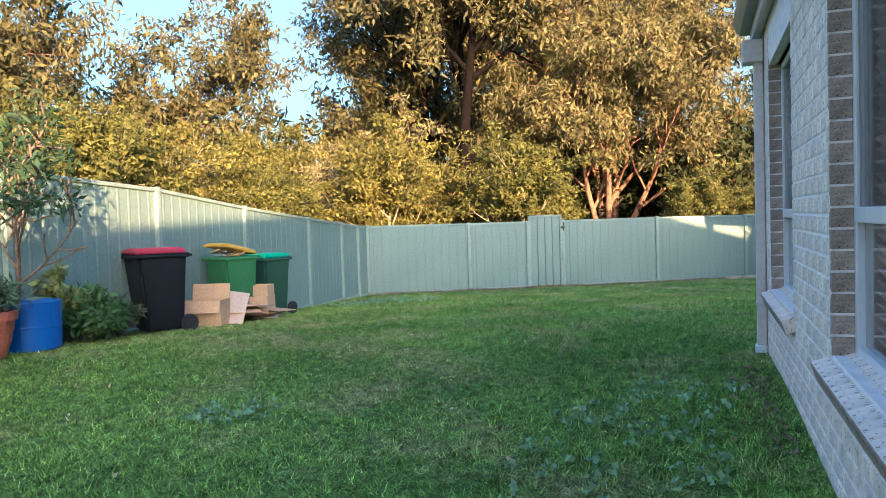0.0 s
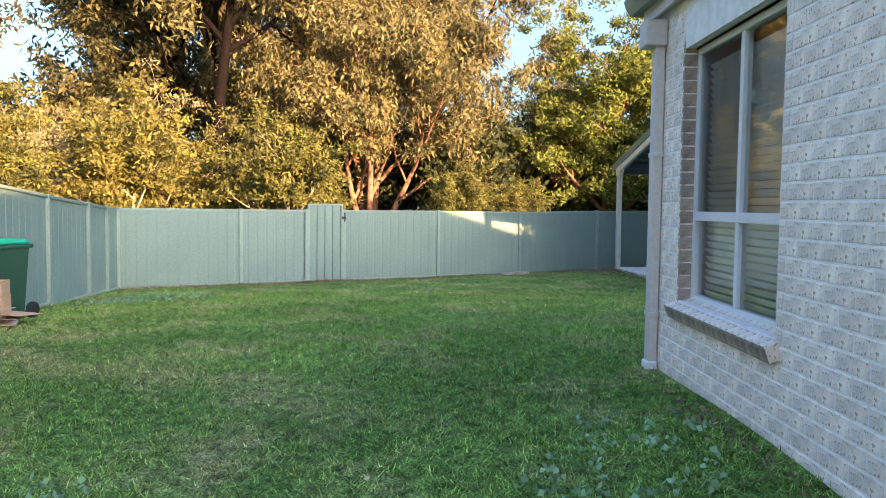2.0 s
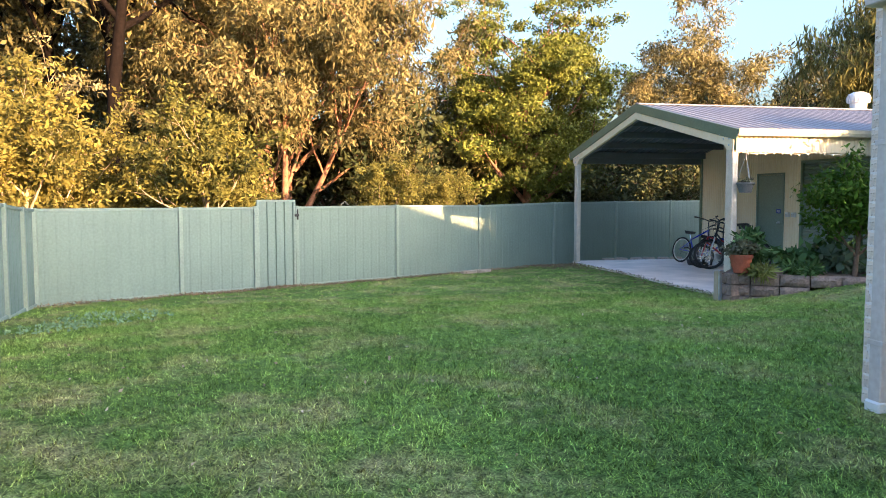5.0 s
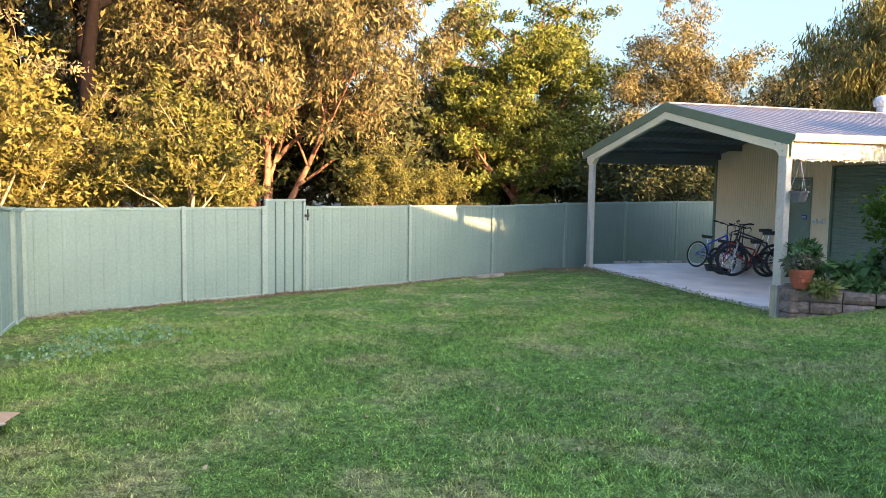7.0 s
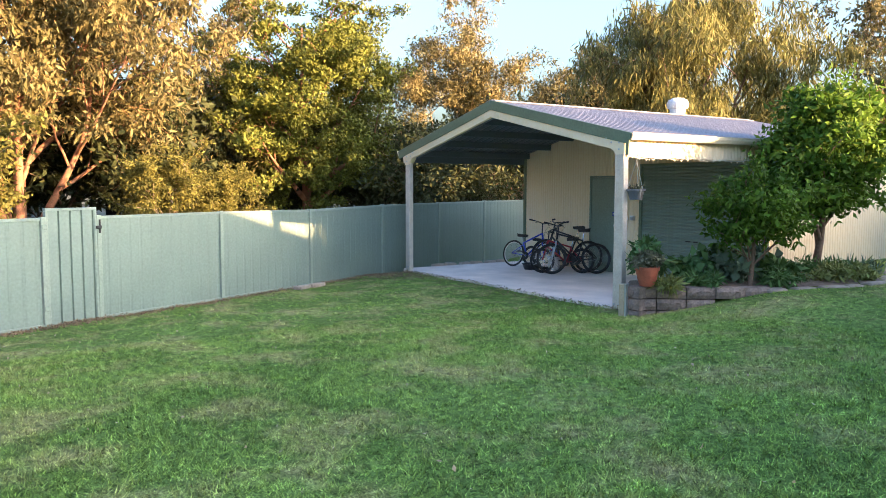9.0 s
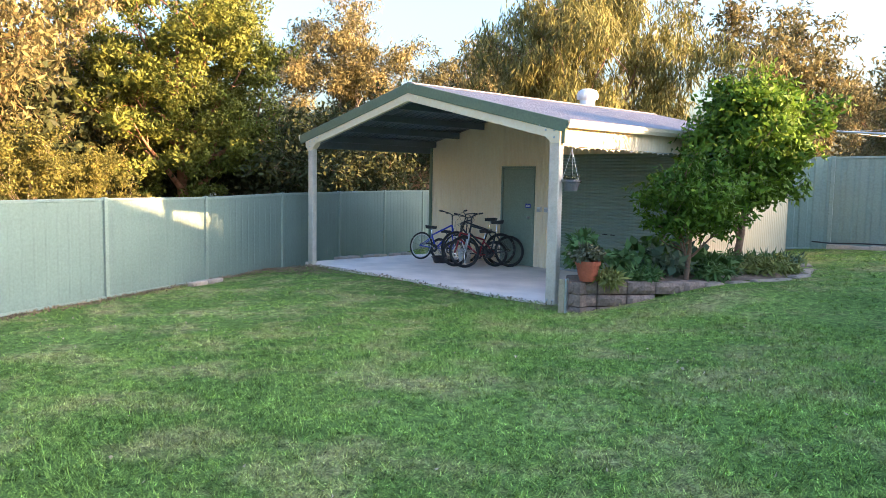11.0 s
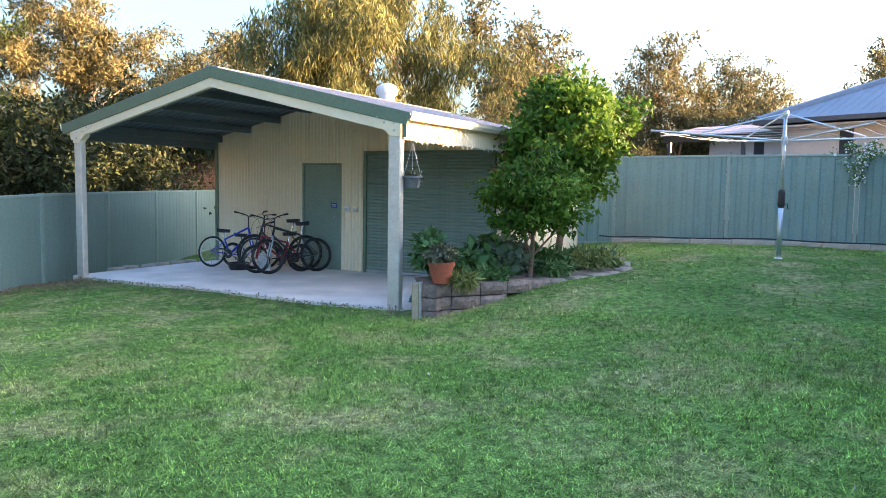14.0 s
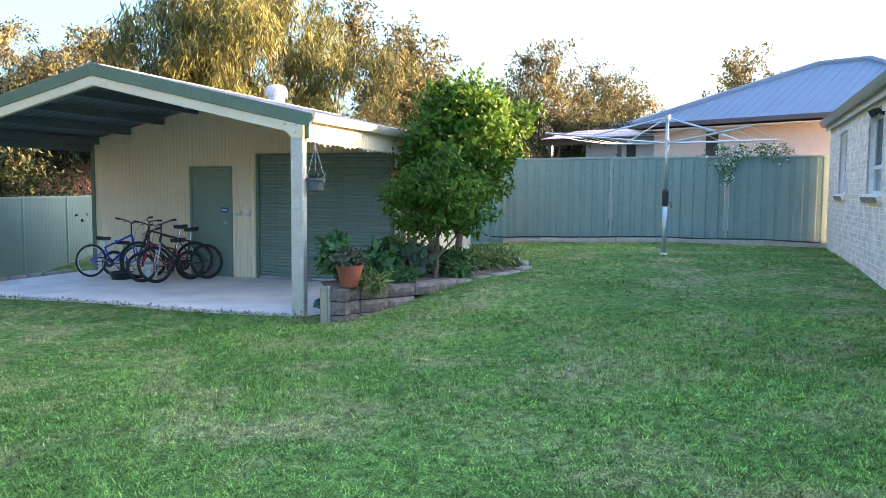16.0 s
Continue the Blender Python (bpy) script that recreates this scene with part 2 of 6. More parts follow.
def sheet(name, length, height, profile, period, thick=0.004):
    """A ribbed sheet standing on z=0, along x from 0 to length, ribs upright; profile: (share of a period, depth) pairs."""
    xs, ds = [], []
    n = int(math.ceil(length / period))
    for i in range(n):
        for s, d in profile:
            x = (i + s) * period
            if x < length:
                xs.append(x)
                ds.append(d)
    xs.append(length)
    ds.append(profile[0][1])
    verts, quads = [], []
    for off in (0.0, thick):
        for z in (0.0, height) if not callable(height) else (0.0, None):
            for x, d in zip(xs, ds):
                verts.append((x, d + off, height(x) if z is None else z))
    k = len(xs)
    for i in range(k - 1):
        quads += [(i, i + 1, k + i + 1, k + i), (2 * k + i + 1, 2 * k + i, 3 * k + i, 3 * k + i + 1), (k + i, k + i + 1, 3 * k + i + 1, 3 * k + i), (i + 1, i, 2 * k + i, 2 * k + i + 1)]
    quads += [(0, k, 3 * k, 2 * k), (k - 1, 3 * k - 1, 4 * k - 1, 2 * k - 1)]
    return raw(name, verts, quads)


CORRUGATED = [(0.0, 0.0), (0.2, 0.004), (0.35, 0.011), (0.65, 0.011), (0.8, 0.004)]
NORTH_RIB = [(0.0, 0.0), (0.40, 0.0), (0.50, 0.02), (0.78, 0.02), (0.88, 0.0)]
FENCE_RIB = [(0.0, 0.0), (0.36, 0.0), (0.44, 0.005), (0.56, 0.005), (0.64, 0.0)]


# ---- ground ----
def ground_z(x, y):
    """Height of the yard: it falls from the house towards the back fence and the shed."""
    x, y = np.clip(x, -9.0, 19.0), np.clip(y, -13.0, 11.0)
    return (0.1438 + 0.0256 * x + 0.0278 * y - 0.001 * x * y - 0.0008 * x * x + 0.001 * y * y - 0.1768 * np.exp(-(x * x + y * y) / 9)
            + 0.2739 * np.exp(-((x - 4) ** 2 + (y - 4) ** 2) / 16) + 0.1461 * np.exp(-((x - 8) ** 2 + (y + 4) ** 2) / 25) + 0.15 * np.exp(-((x - 6.2) ** 2 + (y + 10) ** 2) / 9)
            + 0.17 * np.exp(-((x - 2.1) ** 2 + (y - 0.8) ** 2) / 1.3) + 0.20 * np.exp(-((x - 9.2) ** 2 + (y + 10) ** 2) / 2)
            - 0.34 * np.clip((-6.5 - x) / 0.7, 0, 1) * np.clip((y + 1.2) / 1.6, 0, 1))


SLAB = (-6.75, -0.02, 0.3, 7.4)     # x0, y0, x1, y1


def ground_full(x, y):
    z = ground_z(x, y)
    inside = (x > SLAB[0] - 0.3) & (x < SLAB[2] + 0.05) & (y > SLAB[1] - 0.02) & (y < SLAB[3])
    z = np.where(inside, np.minimum(z, -0.06), z)
    return z + 0.012 * np.sin(x * 2.3 + 1.3 * np.sin(y * 1.7)) * np.sin(y * 2.9)


def build_ground():
    xs = np.concatenate([-np.geomspace(1500, 14, 16), np.arange(-12, 22.01, 0.2), np.geomspace(24, 1500, 14)])
    ys = np.concatenate([-np.geomspace(1500, 16, 16), np.arange(-14, 12.01, 0.2), np.geomspace(14, 1500, 16)])
    gx, gy = np.meshgrid(xs, ys)
    gz = ground_full(gx, gy)
    nx = len(xs)
    i = np.arange(len(ys) - 1)[:, None] * nx + np.arange(nx - 1)
    quads = np.stack([i, i + 1, i + nx + 1, i + nx], -1).reshape(-1, 4)
    me = quads_mesh("ground", np.stack([gx, gy, gz], -1).reshape(-1, 3), quads)
    me.materials.append(M_GROUND)
    me.materials.append(M_FLOOR)
    cx, cy = (gx[:-1, :-1] + 0.1).ravel(), (gy[:-1, :-1] + 0.1).ravel()
    outside = (behind_fence(cx, cy)).astype(np.int32)
    me.polygons.foreach_set("material_index", outside)
    me.polygons.foreach_set("use_smooth", [True] * len(me.polygons))
    tagged(new("ground", me), "green lawn sloping down to the fences, leaf litter beyond", "ground", kind="structure")


# back fence, from the corner to behind the shed, and side fence along y = -10.6
BACK = [(-1.735, -10.81), (-2.95, -8.815), (-3.50, -7.556), (-3.89, -6.795), (-4.88, -4.70), (-5.84, -2.655), (-6.99, -0.44), (-8.02, 1.70), (-9.15, 3.90), (-10.05, 6.02), (-11.0, 8.2)]
BACK_TOP = [1.42, 1.41, 1.41, 1.41, 1.415, 1.40, 1.445, 1.46, 1.47, 1.47, 1.48]
SIDE = [(-1.735, -10.81), (-1.13, -10.79), (-0.135, -10.71), (1.575, -10.575), (3.93, -10.42), (6.12, -10.27), (8.45, -10.11), (10.8, -9.96), (13.1, -9.8), (15.5, -9.63), (17.8, -9.48)]
SIDE_TOP = [1.42, 1.445, 1.51, 1.62, 1.80, 2.00, 2.10, 2.15, 2.2, 2.2, 2.2]


def behind_fence(x, y):
    bx, by = np.array(BACK).T
    sx, sy = np.array(SIDE).T
    side_y = np.interp(x, sx, sy)
    back_x = np.interp(y, by, bx)
    return ((y < side_y) | (x < back_x) | (y > 8.15)) & (x < 30)


build_ground()


def fence_run(posts, tops, name, label, skip=(), ribs=FENCE_RIB, rib_w=0.19, side=1):
    """Steel panel fence: posts, ribbed panels, top and bottom rails, all parts of one fence."""
    f = thing(name, pose(posts[0][0], posts[0][1], 0), label, "fence", kind="structure")
    ox, oy = posts[0]
    for i, ((x, y), z) in enumerate(zip(posts, tops)):
        a = posts[min(i + 1, len(posts) - 1)]
        c = posts[max(i - 1, 0)]
        ang = math.degrees(math.atan2(a[1] - c[1], a[0] - c[0]))
        g = float(ground_z(np.float64(x), np.float64(y)))
        p = part("post", box(-0.034, -0.042, g - 0.3, 0.034, 0.042, z + 0.012, 0.004), M_FENCE_TRIM, f)
        p.matrix_basis = pose(x - ox, y - oy, 0, 0, 0, ang)
    for i in range(len(posts) - 1):
        if i in skip:
            continue
        (x0, y0), (x1, y1) = posts[i], posts[i + 1]
        ln, ang = math.hypot(x1 - x0, y1 - y0), math.atan2(y1 - y0, x1 - x0)
        g0, g1 = (float(ground_z(np.float64(a), np.float64(b))) for a, b in ((x0, y0), (x1, y1)))
        base = min(g0, g1) + 0.02
        t0, t1 = tops[i], tops[i + 1]
        tilt = math.atan2(t1 - t0, ln)
        m = pose(x0 - ox, y0 - oy, 0, 0, 0, math.degrees(ang))
        me = sheet("panel", ln - 0.092, lambda x, t0=t0, t1=t1, ln=ln, base=base: t0 + (t1 - t0) * x / ln - 0.02 - base, ribs, rib_w)
        p = part("panel", me, M_FENCE, f)
        p.matrix_basis = m @ pose(0.046, -0.011, base)
        for nm, zz in (("top_rail", t0 - 0.045), ("bottom_rail", base - 0.01)):
            bm = box(0.02, -0.024, 0, math.hypot(ln, t1 - t0 if nm == "top_rail" else 0) - 0.02, 0.024, 0.045, 0.006)
            p = part(nm, bm, M_FENCE_TRIM, f)
            p.matrix_basis = m @ pose(0, 0, zz, 0, -math.degrees(tilt) if nm == "top_rail" else 0, 0)
    return f


back_fence = fence_run(BACK, BACK_TOP, "fence_back", "pale green ribbed steel panel fence along the bush", skip=(2,))
side_fence = fence_run(SIDE, SIDE_TOP, "fence_side", "pale green ribbed steel side fence stepping uphill", )
NORTH = [(-0.15, 7.35), (0.72, 8.1), (3.11, 8.2), (5.50, 8.24), (7.50, 8.28)]
north_fence = fence_run(NORTH, [2.40, 2.41, 2.43, 2.44, 2.44], "fence_north", "tall green ribbed steel fence before the neighbour's house", ribs=NORTH_RIB, rib_w=0.26)


def build_gate():
    (x0, y0), (x1, y1) = BACK[2], BACK[3]
    ln, ang = math.hypot(x1 - x0, y1 - y0), math.degrees(math.atan2(y1 - y0, x1 - x0))
    g = thing("gate", pose(x0, y0, 0, 0, 0, ang), "pale green steel gate with broad upright ribs, closed", "gate")
    lo, hi = -0.15, 1.54
    part("frame_top", box(0.03, -0.03, hi - 0.04, ln - 0.03, 0.03, hi, 0.005), M_FENCE_TRIM, g)
    part("frame_bottom", box(0.03, -0.03, lo, ln - 0.03, 0.03, lo + 0.04, 0.005), M_FENCE_TRIM, g)
    for x in (0.03, ln - 0.07):
        part("frame_side", box(x, -0.031, lo + 0.04, x + 0.04, 0.031, hi - 0.04, 0.005), M_FENCE_TRIM, g)
    me = sheet("panel", ln - 0.14, hi - lo - 0.08, [(0.0, 0.0), (0.8, 0.0), (0.84, 0.03), (0.93, 0.03), (0.97, 0.0)], 0.178)
    p = part("panel", me, M_FENCE, g)
    p.matrix_basis = pose(0.07, -0.02, lo + 0.04)
    la = part("latch", box(ln - 0.06, -0.07, 1.22, ln + 0.03, -0.032, 1.27, 0.008, box(ln - 0.01, -0.06, 1.16, ln + 0.015, -0.033, 1.36, 0.004)), M_BLACK, g, "black gate latch")
    for z in (0.1, 1.25):
        part("hinge", box(-0.03, -0.05, z, 0.05, -0.032, z + 0.07, 0.006), M_FENCE_TRIM, g)


build_gate()


# ---- shed with carport ----
EAVE_Z, APEX_Z, SX0, SX1, WALL_Y, SHED_END = 2.60, 3.38, -6.75, 0.12, 3.42, 7.4
MIDX = (SX0 + SX1) / 2
HALF = (SX1 - SX0) / 2


def roof_z(x):
    return APEX_Z - (APEX_Z - EAVE_Z) * abs(x - MIDX) / HALF


def slope_sheet(name, side, z_off, y0, y1, thick=0.004, over=0.12):
    """One roof slope: a ribbed sheet with the ribs running down the slope; side -1 is towards the fence."""
    n = int((y1 - y0) / 0.19)
    verts, quads, ys, ds = [], [], [], []
    for i in range(n + 1):
        for s, d in ((0.0, 0.0), (0.62, 0.0), (0.72, 0.022), (0.88, 0.022), (0.98, 0.0)):
            y = y0 + (i + s) * 0.19
            if y <= y1:
                ys.append(y)
                ds.append(d)
    xe = MIDX + side * (HALF + over)
    ze = roof_z(MIDX + side * HALF) - (APEX_Z - EAVE_Z) / HALF * over
    for off in (0.0, thick):
        for y, d in zip(ys, ds):
            verts += [(MIDX, y, APEX_Z + z_off + d + off), (xe, y, ze + z_off + d + off)]
    k = len(ys)
    for i in range(k - 1):
        a = 2 * i
        b = 2 * k + a
        quads += [(a, a + 1, a + 3, a + 2), (b, b + 2, b + 3, b + 1), (a + 1, b + 1, b + 3, a + 3)]
    return raw(name, verts, quads)


def build_shed():
    s = thing("shed", pose(0, 0, 0), "cream corrugated steel shed with an open carport and green trim", "shed", kind="structure")
    # slab
    part("slab", box(SLAB[0], SLAB[1], -0.25, SLAB[2], SLAB[3], 0.0, 0.01), M_CONC, s, "pale grey concrete slab")
    # roof
    for side, nm in ((-1, "roof_west"), (1, "roof_east")):
        part("roof", slope_sheet(nm, side, 0.06, -0.05, SHED_END + 0.1), M_ROOF, s, "pale grey ribbed steel roof")
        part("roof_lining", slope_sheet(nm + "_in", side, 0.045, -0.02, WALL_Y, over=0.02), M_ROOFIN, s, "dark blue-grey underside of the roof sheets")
    part("ridge_cap", raw("ridge_cap", [(MIDX + dx, y, APEX_Z + 0.10 - abs(dx) * 0.22 - (0.01 if k else 0)) for k in (0, 1) for y in (-0.06, SHED_END + 0.1) for dx in (-0.16, 0, 0.16)],
                          [(0, 1, 4, 3), (1, 2, 5, 4), (9, 10, 7, 6), (10, 11, 8, 7), (0, 3, 9, 6), (5, 2, 8, 11), (0, 6, 7, 1), (1, 7, 8, 2)]), M_ROOF, s)
    pitch = math.atan2(APEX_Z - EAVE_Z, HALF)
    run = math.hypot(HALF + 0.12, (APEX_Z - EAVE_Z) * (HALF + 0.12) / HALF)
    for side in (-1, 1):
        # barge board, front rafter, inner purlins
        b = part("barge_board", box(0, -0.05, -0.09, run, -0.015, 0.085, 0.006), M_TRIMGREEN, s, "sage green folded barge capping")
        turn = pose(MIDX, -0.03, APEX_Z, 0, math.degrees(pitch), 0) if side > 0 else pose(MIDX, -0.03, APEX_Z, 0, 180 - math.degrees(pitch), 0) @ Matrix.Diagonal((1, 1, -1, 1))
        b.matrix_basis = turn
        r = part("rafter", box(0.0, -0.03, -0.225, run - 0.16, 0.035, -0.075, 0.006), M_CREAM, s, "cream rafter")
        r.matrix_basis = turn
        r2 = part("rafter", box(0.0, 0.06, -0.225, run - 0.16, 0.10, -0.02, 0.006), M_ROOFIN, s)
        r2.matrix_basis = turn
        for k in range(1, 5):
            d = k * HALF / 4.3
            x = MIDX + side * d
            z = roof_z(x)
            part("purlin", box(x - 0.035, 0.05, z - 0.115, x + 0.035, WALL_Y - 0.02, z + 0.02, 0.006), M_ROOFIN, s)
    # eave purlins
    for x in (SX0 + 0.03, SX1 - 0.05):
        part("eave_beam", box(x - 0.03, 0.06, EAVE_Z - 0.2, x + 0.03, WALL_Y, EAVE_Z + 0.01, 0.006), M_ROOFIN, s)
    part("apex_plate", raw("apex_plate", [(MIDX + x, y, z) for y in (-0.066, -0.06) for x, z in ((-0.28, APEX_Z - 0.14), (0, APEX_Z - 0.075), (0.28, APEX_Z - 0.14), (0.24, APEX_Z - 0.25), (0, APEX_Z - 0.225), (-0.24, APEX_Z - 0.25))],
                           [(0, 5, 4, 3, 2, 1), (6, 7, 8, 9, 10, 11)] + [(i, (i + 1) % 6, 6 + (i + 1) % 6, 6 + i) for i in range(6)]), M_CREAM, s)
    # posts with haunches
    for x, sgn, w in ((-6.49, 1, 0.09), (0.02, -1, 0.095)):
        part("post", box(x - w, -0.06, -0.02, x + w, 0.045, EAVE_Z - 0.02, 0.012), M_POST, s, "galvanised steel post")
        part("haunch", raw("haunch", [(x + sgn * a, y, z) for y in (-0.07, 0.05) for a, z in ((-0.10, 2.34), (0.05, 2.34), (0.36, 2.60), (0.36, 2.68), (-0.10, 2.58))],
                           [(0, 1, 2, 3, 4), (9, 8, 7, 6, 5)] + [(i, 5 + i, 5 + (i + 1) % 5, (i + 1) % 5) for i in range(5)]), M_CREAM, s, "cream knee plate")
        for bx, bz in ((0.0, 2.42), (0.0, 2.52), (0.16, 2.53), (0.27, 2.60)):
            p = part("bolt", BOLT, M_ZINC, s)
            p.matrix_basis = pose(x + sgn * bx, -0.072, bz, 90, 0, 0)
        for bx in (-0.05, 0.05):
            p = part("bolt", BOLT, M_ZINC, s)
            p.matrix_basis = pose(x + bx, -0.062, 0.06, 90, 0, 0)
    # walls
    def gable(x0):
        return lambda x: roof_z(x0 + x) + 0.02
    door_x0, door_x1, roll_x0, roll_x1 = -4.29, -3.40, -2.84, -0.07
    for a, b, lo, hi in ((SX0 + 0.1, door_x0 - 0.03, 0.0, None), (door_x0 - 0.03, door_x1 + 0.03, 2.10, None), (door_x1 + 0.03, roll_x0 - 0.03, 0.0, None), (roll_x0 - 0.03, roll_x1 + 0.03, 2.33, None), (roll_x1 + 0.03, SX1, 0.0, None)):
        f = gable(a)
        me = sheet("wall_sheet", b - a, lambda x, f=f, lo=lo: f(x) - lo, CORRUGATED, 0.082)
        p = part("wall", me, M_CREAM, s, "cream corrugated steel wall")
        p.matrix_basis = pose(a, WALL_Y, lo + 0.005)
    e = sheet("wall_side", SHED_END - WALL_Y, EAVE_Z + 0.02, CORRUGATED, 0.082)
    p = part("wall", e, M_CREAM, s)
    p.matrix_basis = pose(SX1, WALL_Y + 0.02, 0.005, 0, 0, 90)
    p = part("wall", e, M_CREAM, s)
    p.matrix_basis = pose(SX0 + 0.1, WALL_Y + 0.02, 0.005, 0, 0, 90)
    bk = sheet("wall_back", SX1 - SX0 - 0.1, gable(SX0 + 0.1), CORRUGATED, 0.082)
    p = part("wall", bk, M_CREAM, s)
    p.matrix_basis = pose(SX0 + 0.1, SHED_END, 0.005)
    part("corner_flashing", box(SX0 + 0.04, WALL_Y - 0.03, 0.0, SX0 + 0.12, WALL_Y + 0.06, EAVE_Z - 0.02, 0.005), M_TRIMGREEN, s, "green corner flashing")
    part("corner_flashing", box(SX1 - 0.05, WALL_Y - 0.03, 0.0, SX1 + 0.03, WALL_Y + 0.06, EAVE_Z - 0.02, 0.005), M_TRIMGREEN, s)
    # fascia strip and gutter over the open side
    p = part("fascia", sheet("fascia", 3.65, 0.33, CORRUGATED, 0.082), M_CREAM, s, "cream corrugated fascia strip below the gutter")
    p.matrix_basis = pose(SX1 + 0.03, -0.02, EAVE_Z - 0.30, 0, 0, 90)
    part("fascia_end", box(SX1 + 0.02, -0.06, EAVE_Z - 0.27, SX1 + 0.085, -0.035, EAVE_Z + 0.02, 0.004), M_TRIMGREEN, s)
    for gx, y1, m in ((SX1 + 0.06, SHED_END + 0.1, 1), (SX0 - 0.06, SHED_END + 0.1, -1)):
        prof = [(0.0, 0.02), (0.0, -0.07), (0.09, -0.08), (0.12, -0.02), (0.13, 0.03), (0.115, 0.03), (0.105, -0.015), (0.085, -0.065), (0.012, -0.058), (0.012, 0.02)]
        n = len(prof)
        v = [(gx + m * a, y, EAVE_Z + 0.03 + z) for y in (-0.07, y1) for a, z in prof]
        part("gutter", raw("gutter", v, [(i, (i + 1) % n, n + (i + 1) % n, n + i) for i in range(n)] + [tuple(range(n)), tuple(range(2 * n - 1, n - 1, -1))]), M_GUTTERC, s, "pale cream steel gutter")
    # door
    part("door_frame", box(door_x0 - 0.03, WALL_Y - 0.03, 0, door_x0 + 0.02, WALL_Y + 0.03, 2.10, 0.003, box(door_x1 - 0.02, WALL_Y - 0.03, 0, door_x1 + 0.03, WALL_Y + 0.03, 2.10, 0.003, box(door_x0 + 0.02, WALL_Y - 0.03, 2.06, door_x1 - 0.02, WALL_Y + 0.03, 2.10, 0.003))), M_DOORGREEN, s)
    d = thing("door_shed", pose(door_x0 + 0.02, WALL_Y, 0.01), "plain dark green steel door, closed", "door", kind="structure")
    part("leaf", box(0.005, -0.012, 0, 0.835, 0.02, 2.045, 0.004), M_DOORGREEN, d)
    h = part("handle", lathe("knob", [(0.0, 0.062), (0.018, 0.06), (0.026, 0.05), (0.024, 0.04), (0.012, 0.03), (0.012, 0.012), (0.03, 0.01), (0.03, 0.0)], 14), M_ZINC, d, "round metal knob", True)
    h.matrix_basis = pose(0.76, -0.012, 1.02, 90)
    sg = part("sign", box(0.66, -0.02, 1.22, 0.80, -0.013, 1.31), M_SIGNBLUE, d, "small blue sign with two white lines")
    for z in (1.27, 1.245):
        part("sign_bar", box(0.68, -0.022, z, 0.78, -0.0202, z + 0.012), M_WHITE, d)
    # roller door
    r = thing("door_roller", pose(roll_x0, WALL_Y, 0), "dark green ribbed roller door, closed", "roller door", kind="structure")
    w = roll_x1 - roll_x0
    slat = raw("slat", [(x, y, z) for x in (0.06, w - 0.06) for y, z in ((0.02, 0.0), (0.004, 0.012), (0.0, 0.03), (0.004, 0.05), (0.02, 0.062), (0.026, 0.062), (0.026, 0.0))],
               [(i, i + 1, 8 + i, 7 + i) for i in range(6)] + [(6, 0, 7, 13), (0, 6, 5, 4, 3, 2, 1), (7, 8, 9, 10, 11, 12, 13)])
    slat.materials.append(M_GREEN)
    for i in range(37):
        p = part("slat", slat, None, r)
        p.matrix_basis = pose(0, 0.01, 0.06 + i * 0.061)
    part("bottom_rail", box(0.06, -0.005, 0.012, w - 0.06, 0.04, 0.058, 0.004), M_ZINC, r, "bright metal bottom rail")
    for x in (0.0, w - 0.06):
        part("guide", box(x, -0.03, 0, x + 0.06, 0.05, 2.33, 0.004), M_TRIMGREEN, r)
    part("header", box(0.06, -0.028, 2.285, w - 0.06, 0.05, 2.33, 0.004), M_TRIMGREEN, r)
    part("handle", box(w / 2 - 0.16, -0.03, 0.79, w / 2 - 0.06, 0.002, 0.81, 0.004, box(w / 2 + 0.02, -0.03, 0.79, w / 2 + 0.12, 0.002, 0.81, 0.004)), M_BLACK, r)
    # switch boxes
    for x in (-3.22, -3.02):
        o = thing("power_outlet", pose(x, WALL_Y, 1.21), "white weatherproof outlet on the shed wall", "outlet", group="outlets on the shed wall")
        part("body", box(-0.05, -0.055, -0.05, 0.05, 0.004, 0.05, 0.008), M_WHITE, o)
        part("flap", box(-0.042, -0.065, -0.042, 0.042, -0.0555, 0.02, 0.004), M_LGREY, o)
    # batten light under the roof
    l = thing("batten_light", pose(MIDX + 0.9, 1.6, roof_z(MIDX + 0.9) - 0.13, 0, 0, 0), "white fluorescent batten under the roof, off", "light")
    part("body", box(-0.65, -0.06, -0.03, 0.65, 0.06, 0.028, 0.01), M_LGREY, l)
    part("tube", tubes("tube", [([(-0.6, 0, -0.05), (0.6, 0, -0.05)], 0.016)]), M_WHITE, l)
    # turbine vent
    v = thing("roof_vent", pose(-3.55, 5.3, 3.36), "white ribbed turbine roof vent", "roof vent")
    part("neck", lathe("neck", [(0.19, 0.0), (0.17, 0.14), (0.17, 0.25), (0.15, 0.25)], 24), M_WHITE, v)
    part("dome", lathe("dome", [(0.17, 0.25), (0.22, 0.30), (0.225, 0.38), (0.2, 0.45), (0.12, 0.50), (0.0, 0.515)], 24), M_WHITE, v, smooth=True)
    blade = raw("blade", [(0.2, -0.012, 0.27), (0.235, 0.0, 0.28), (0.245, 0.0, 0.38), (0.2, 0.0, 0.47), (0.18, -0.012, 0.46), (0.225, -0.012, 0.37)], [(0, 1, 2, 5), (5, 2, 3, 4), (5, 2, 1, 0), (4, 3, 2, 5)])
    blade.materials.append(M_WHITE)
    for i in range(20):
        p = part("blade", blade, None, v)
        p.matrix_basis = pose(0, 0, 0, 0, 0, i * 18)


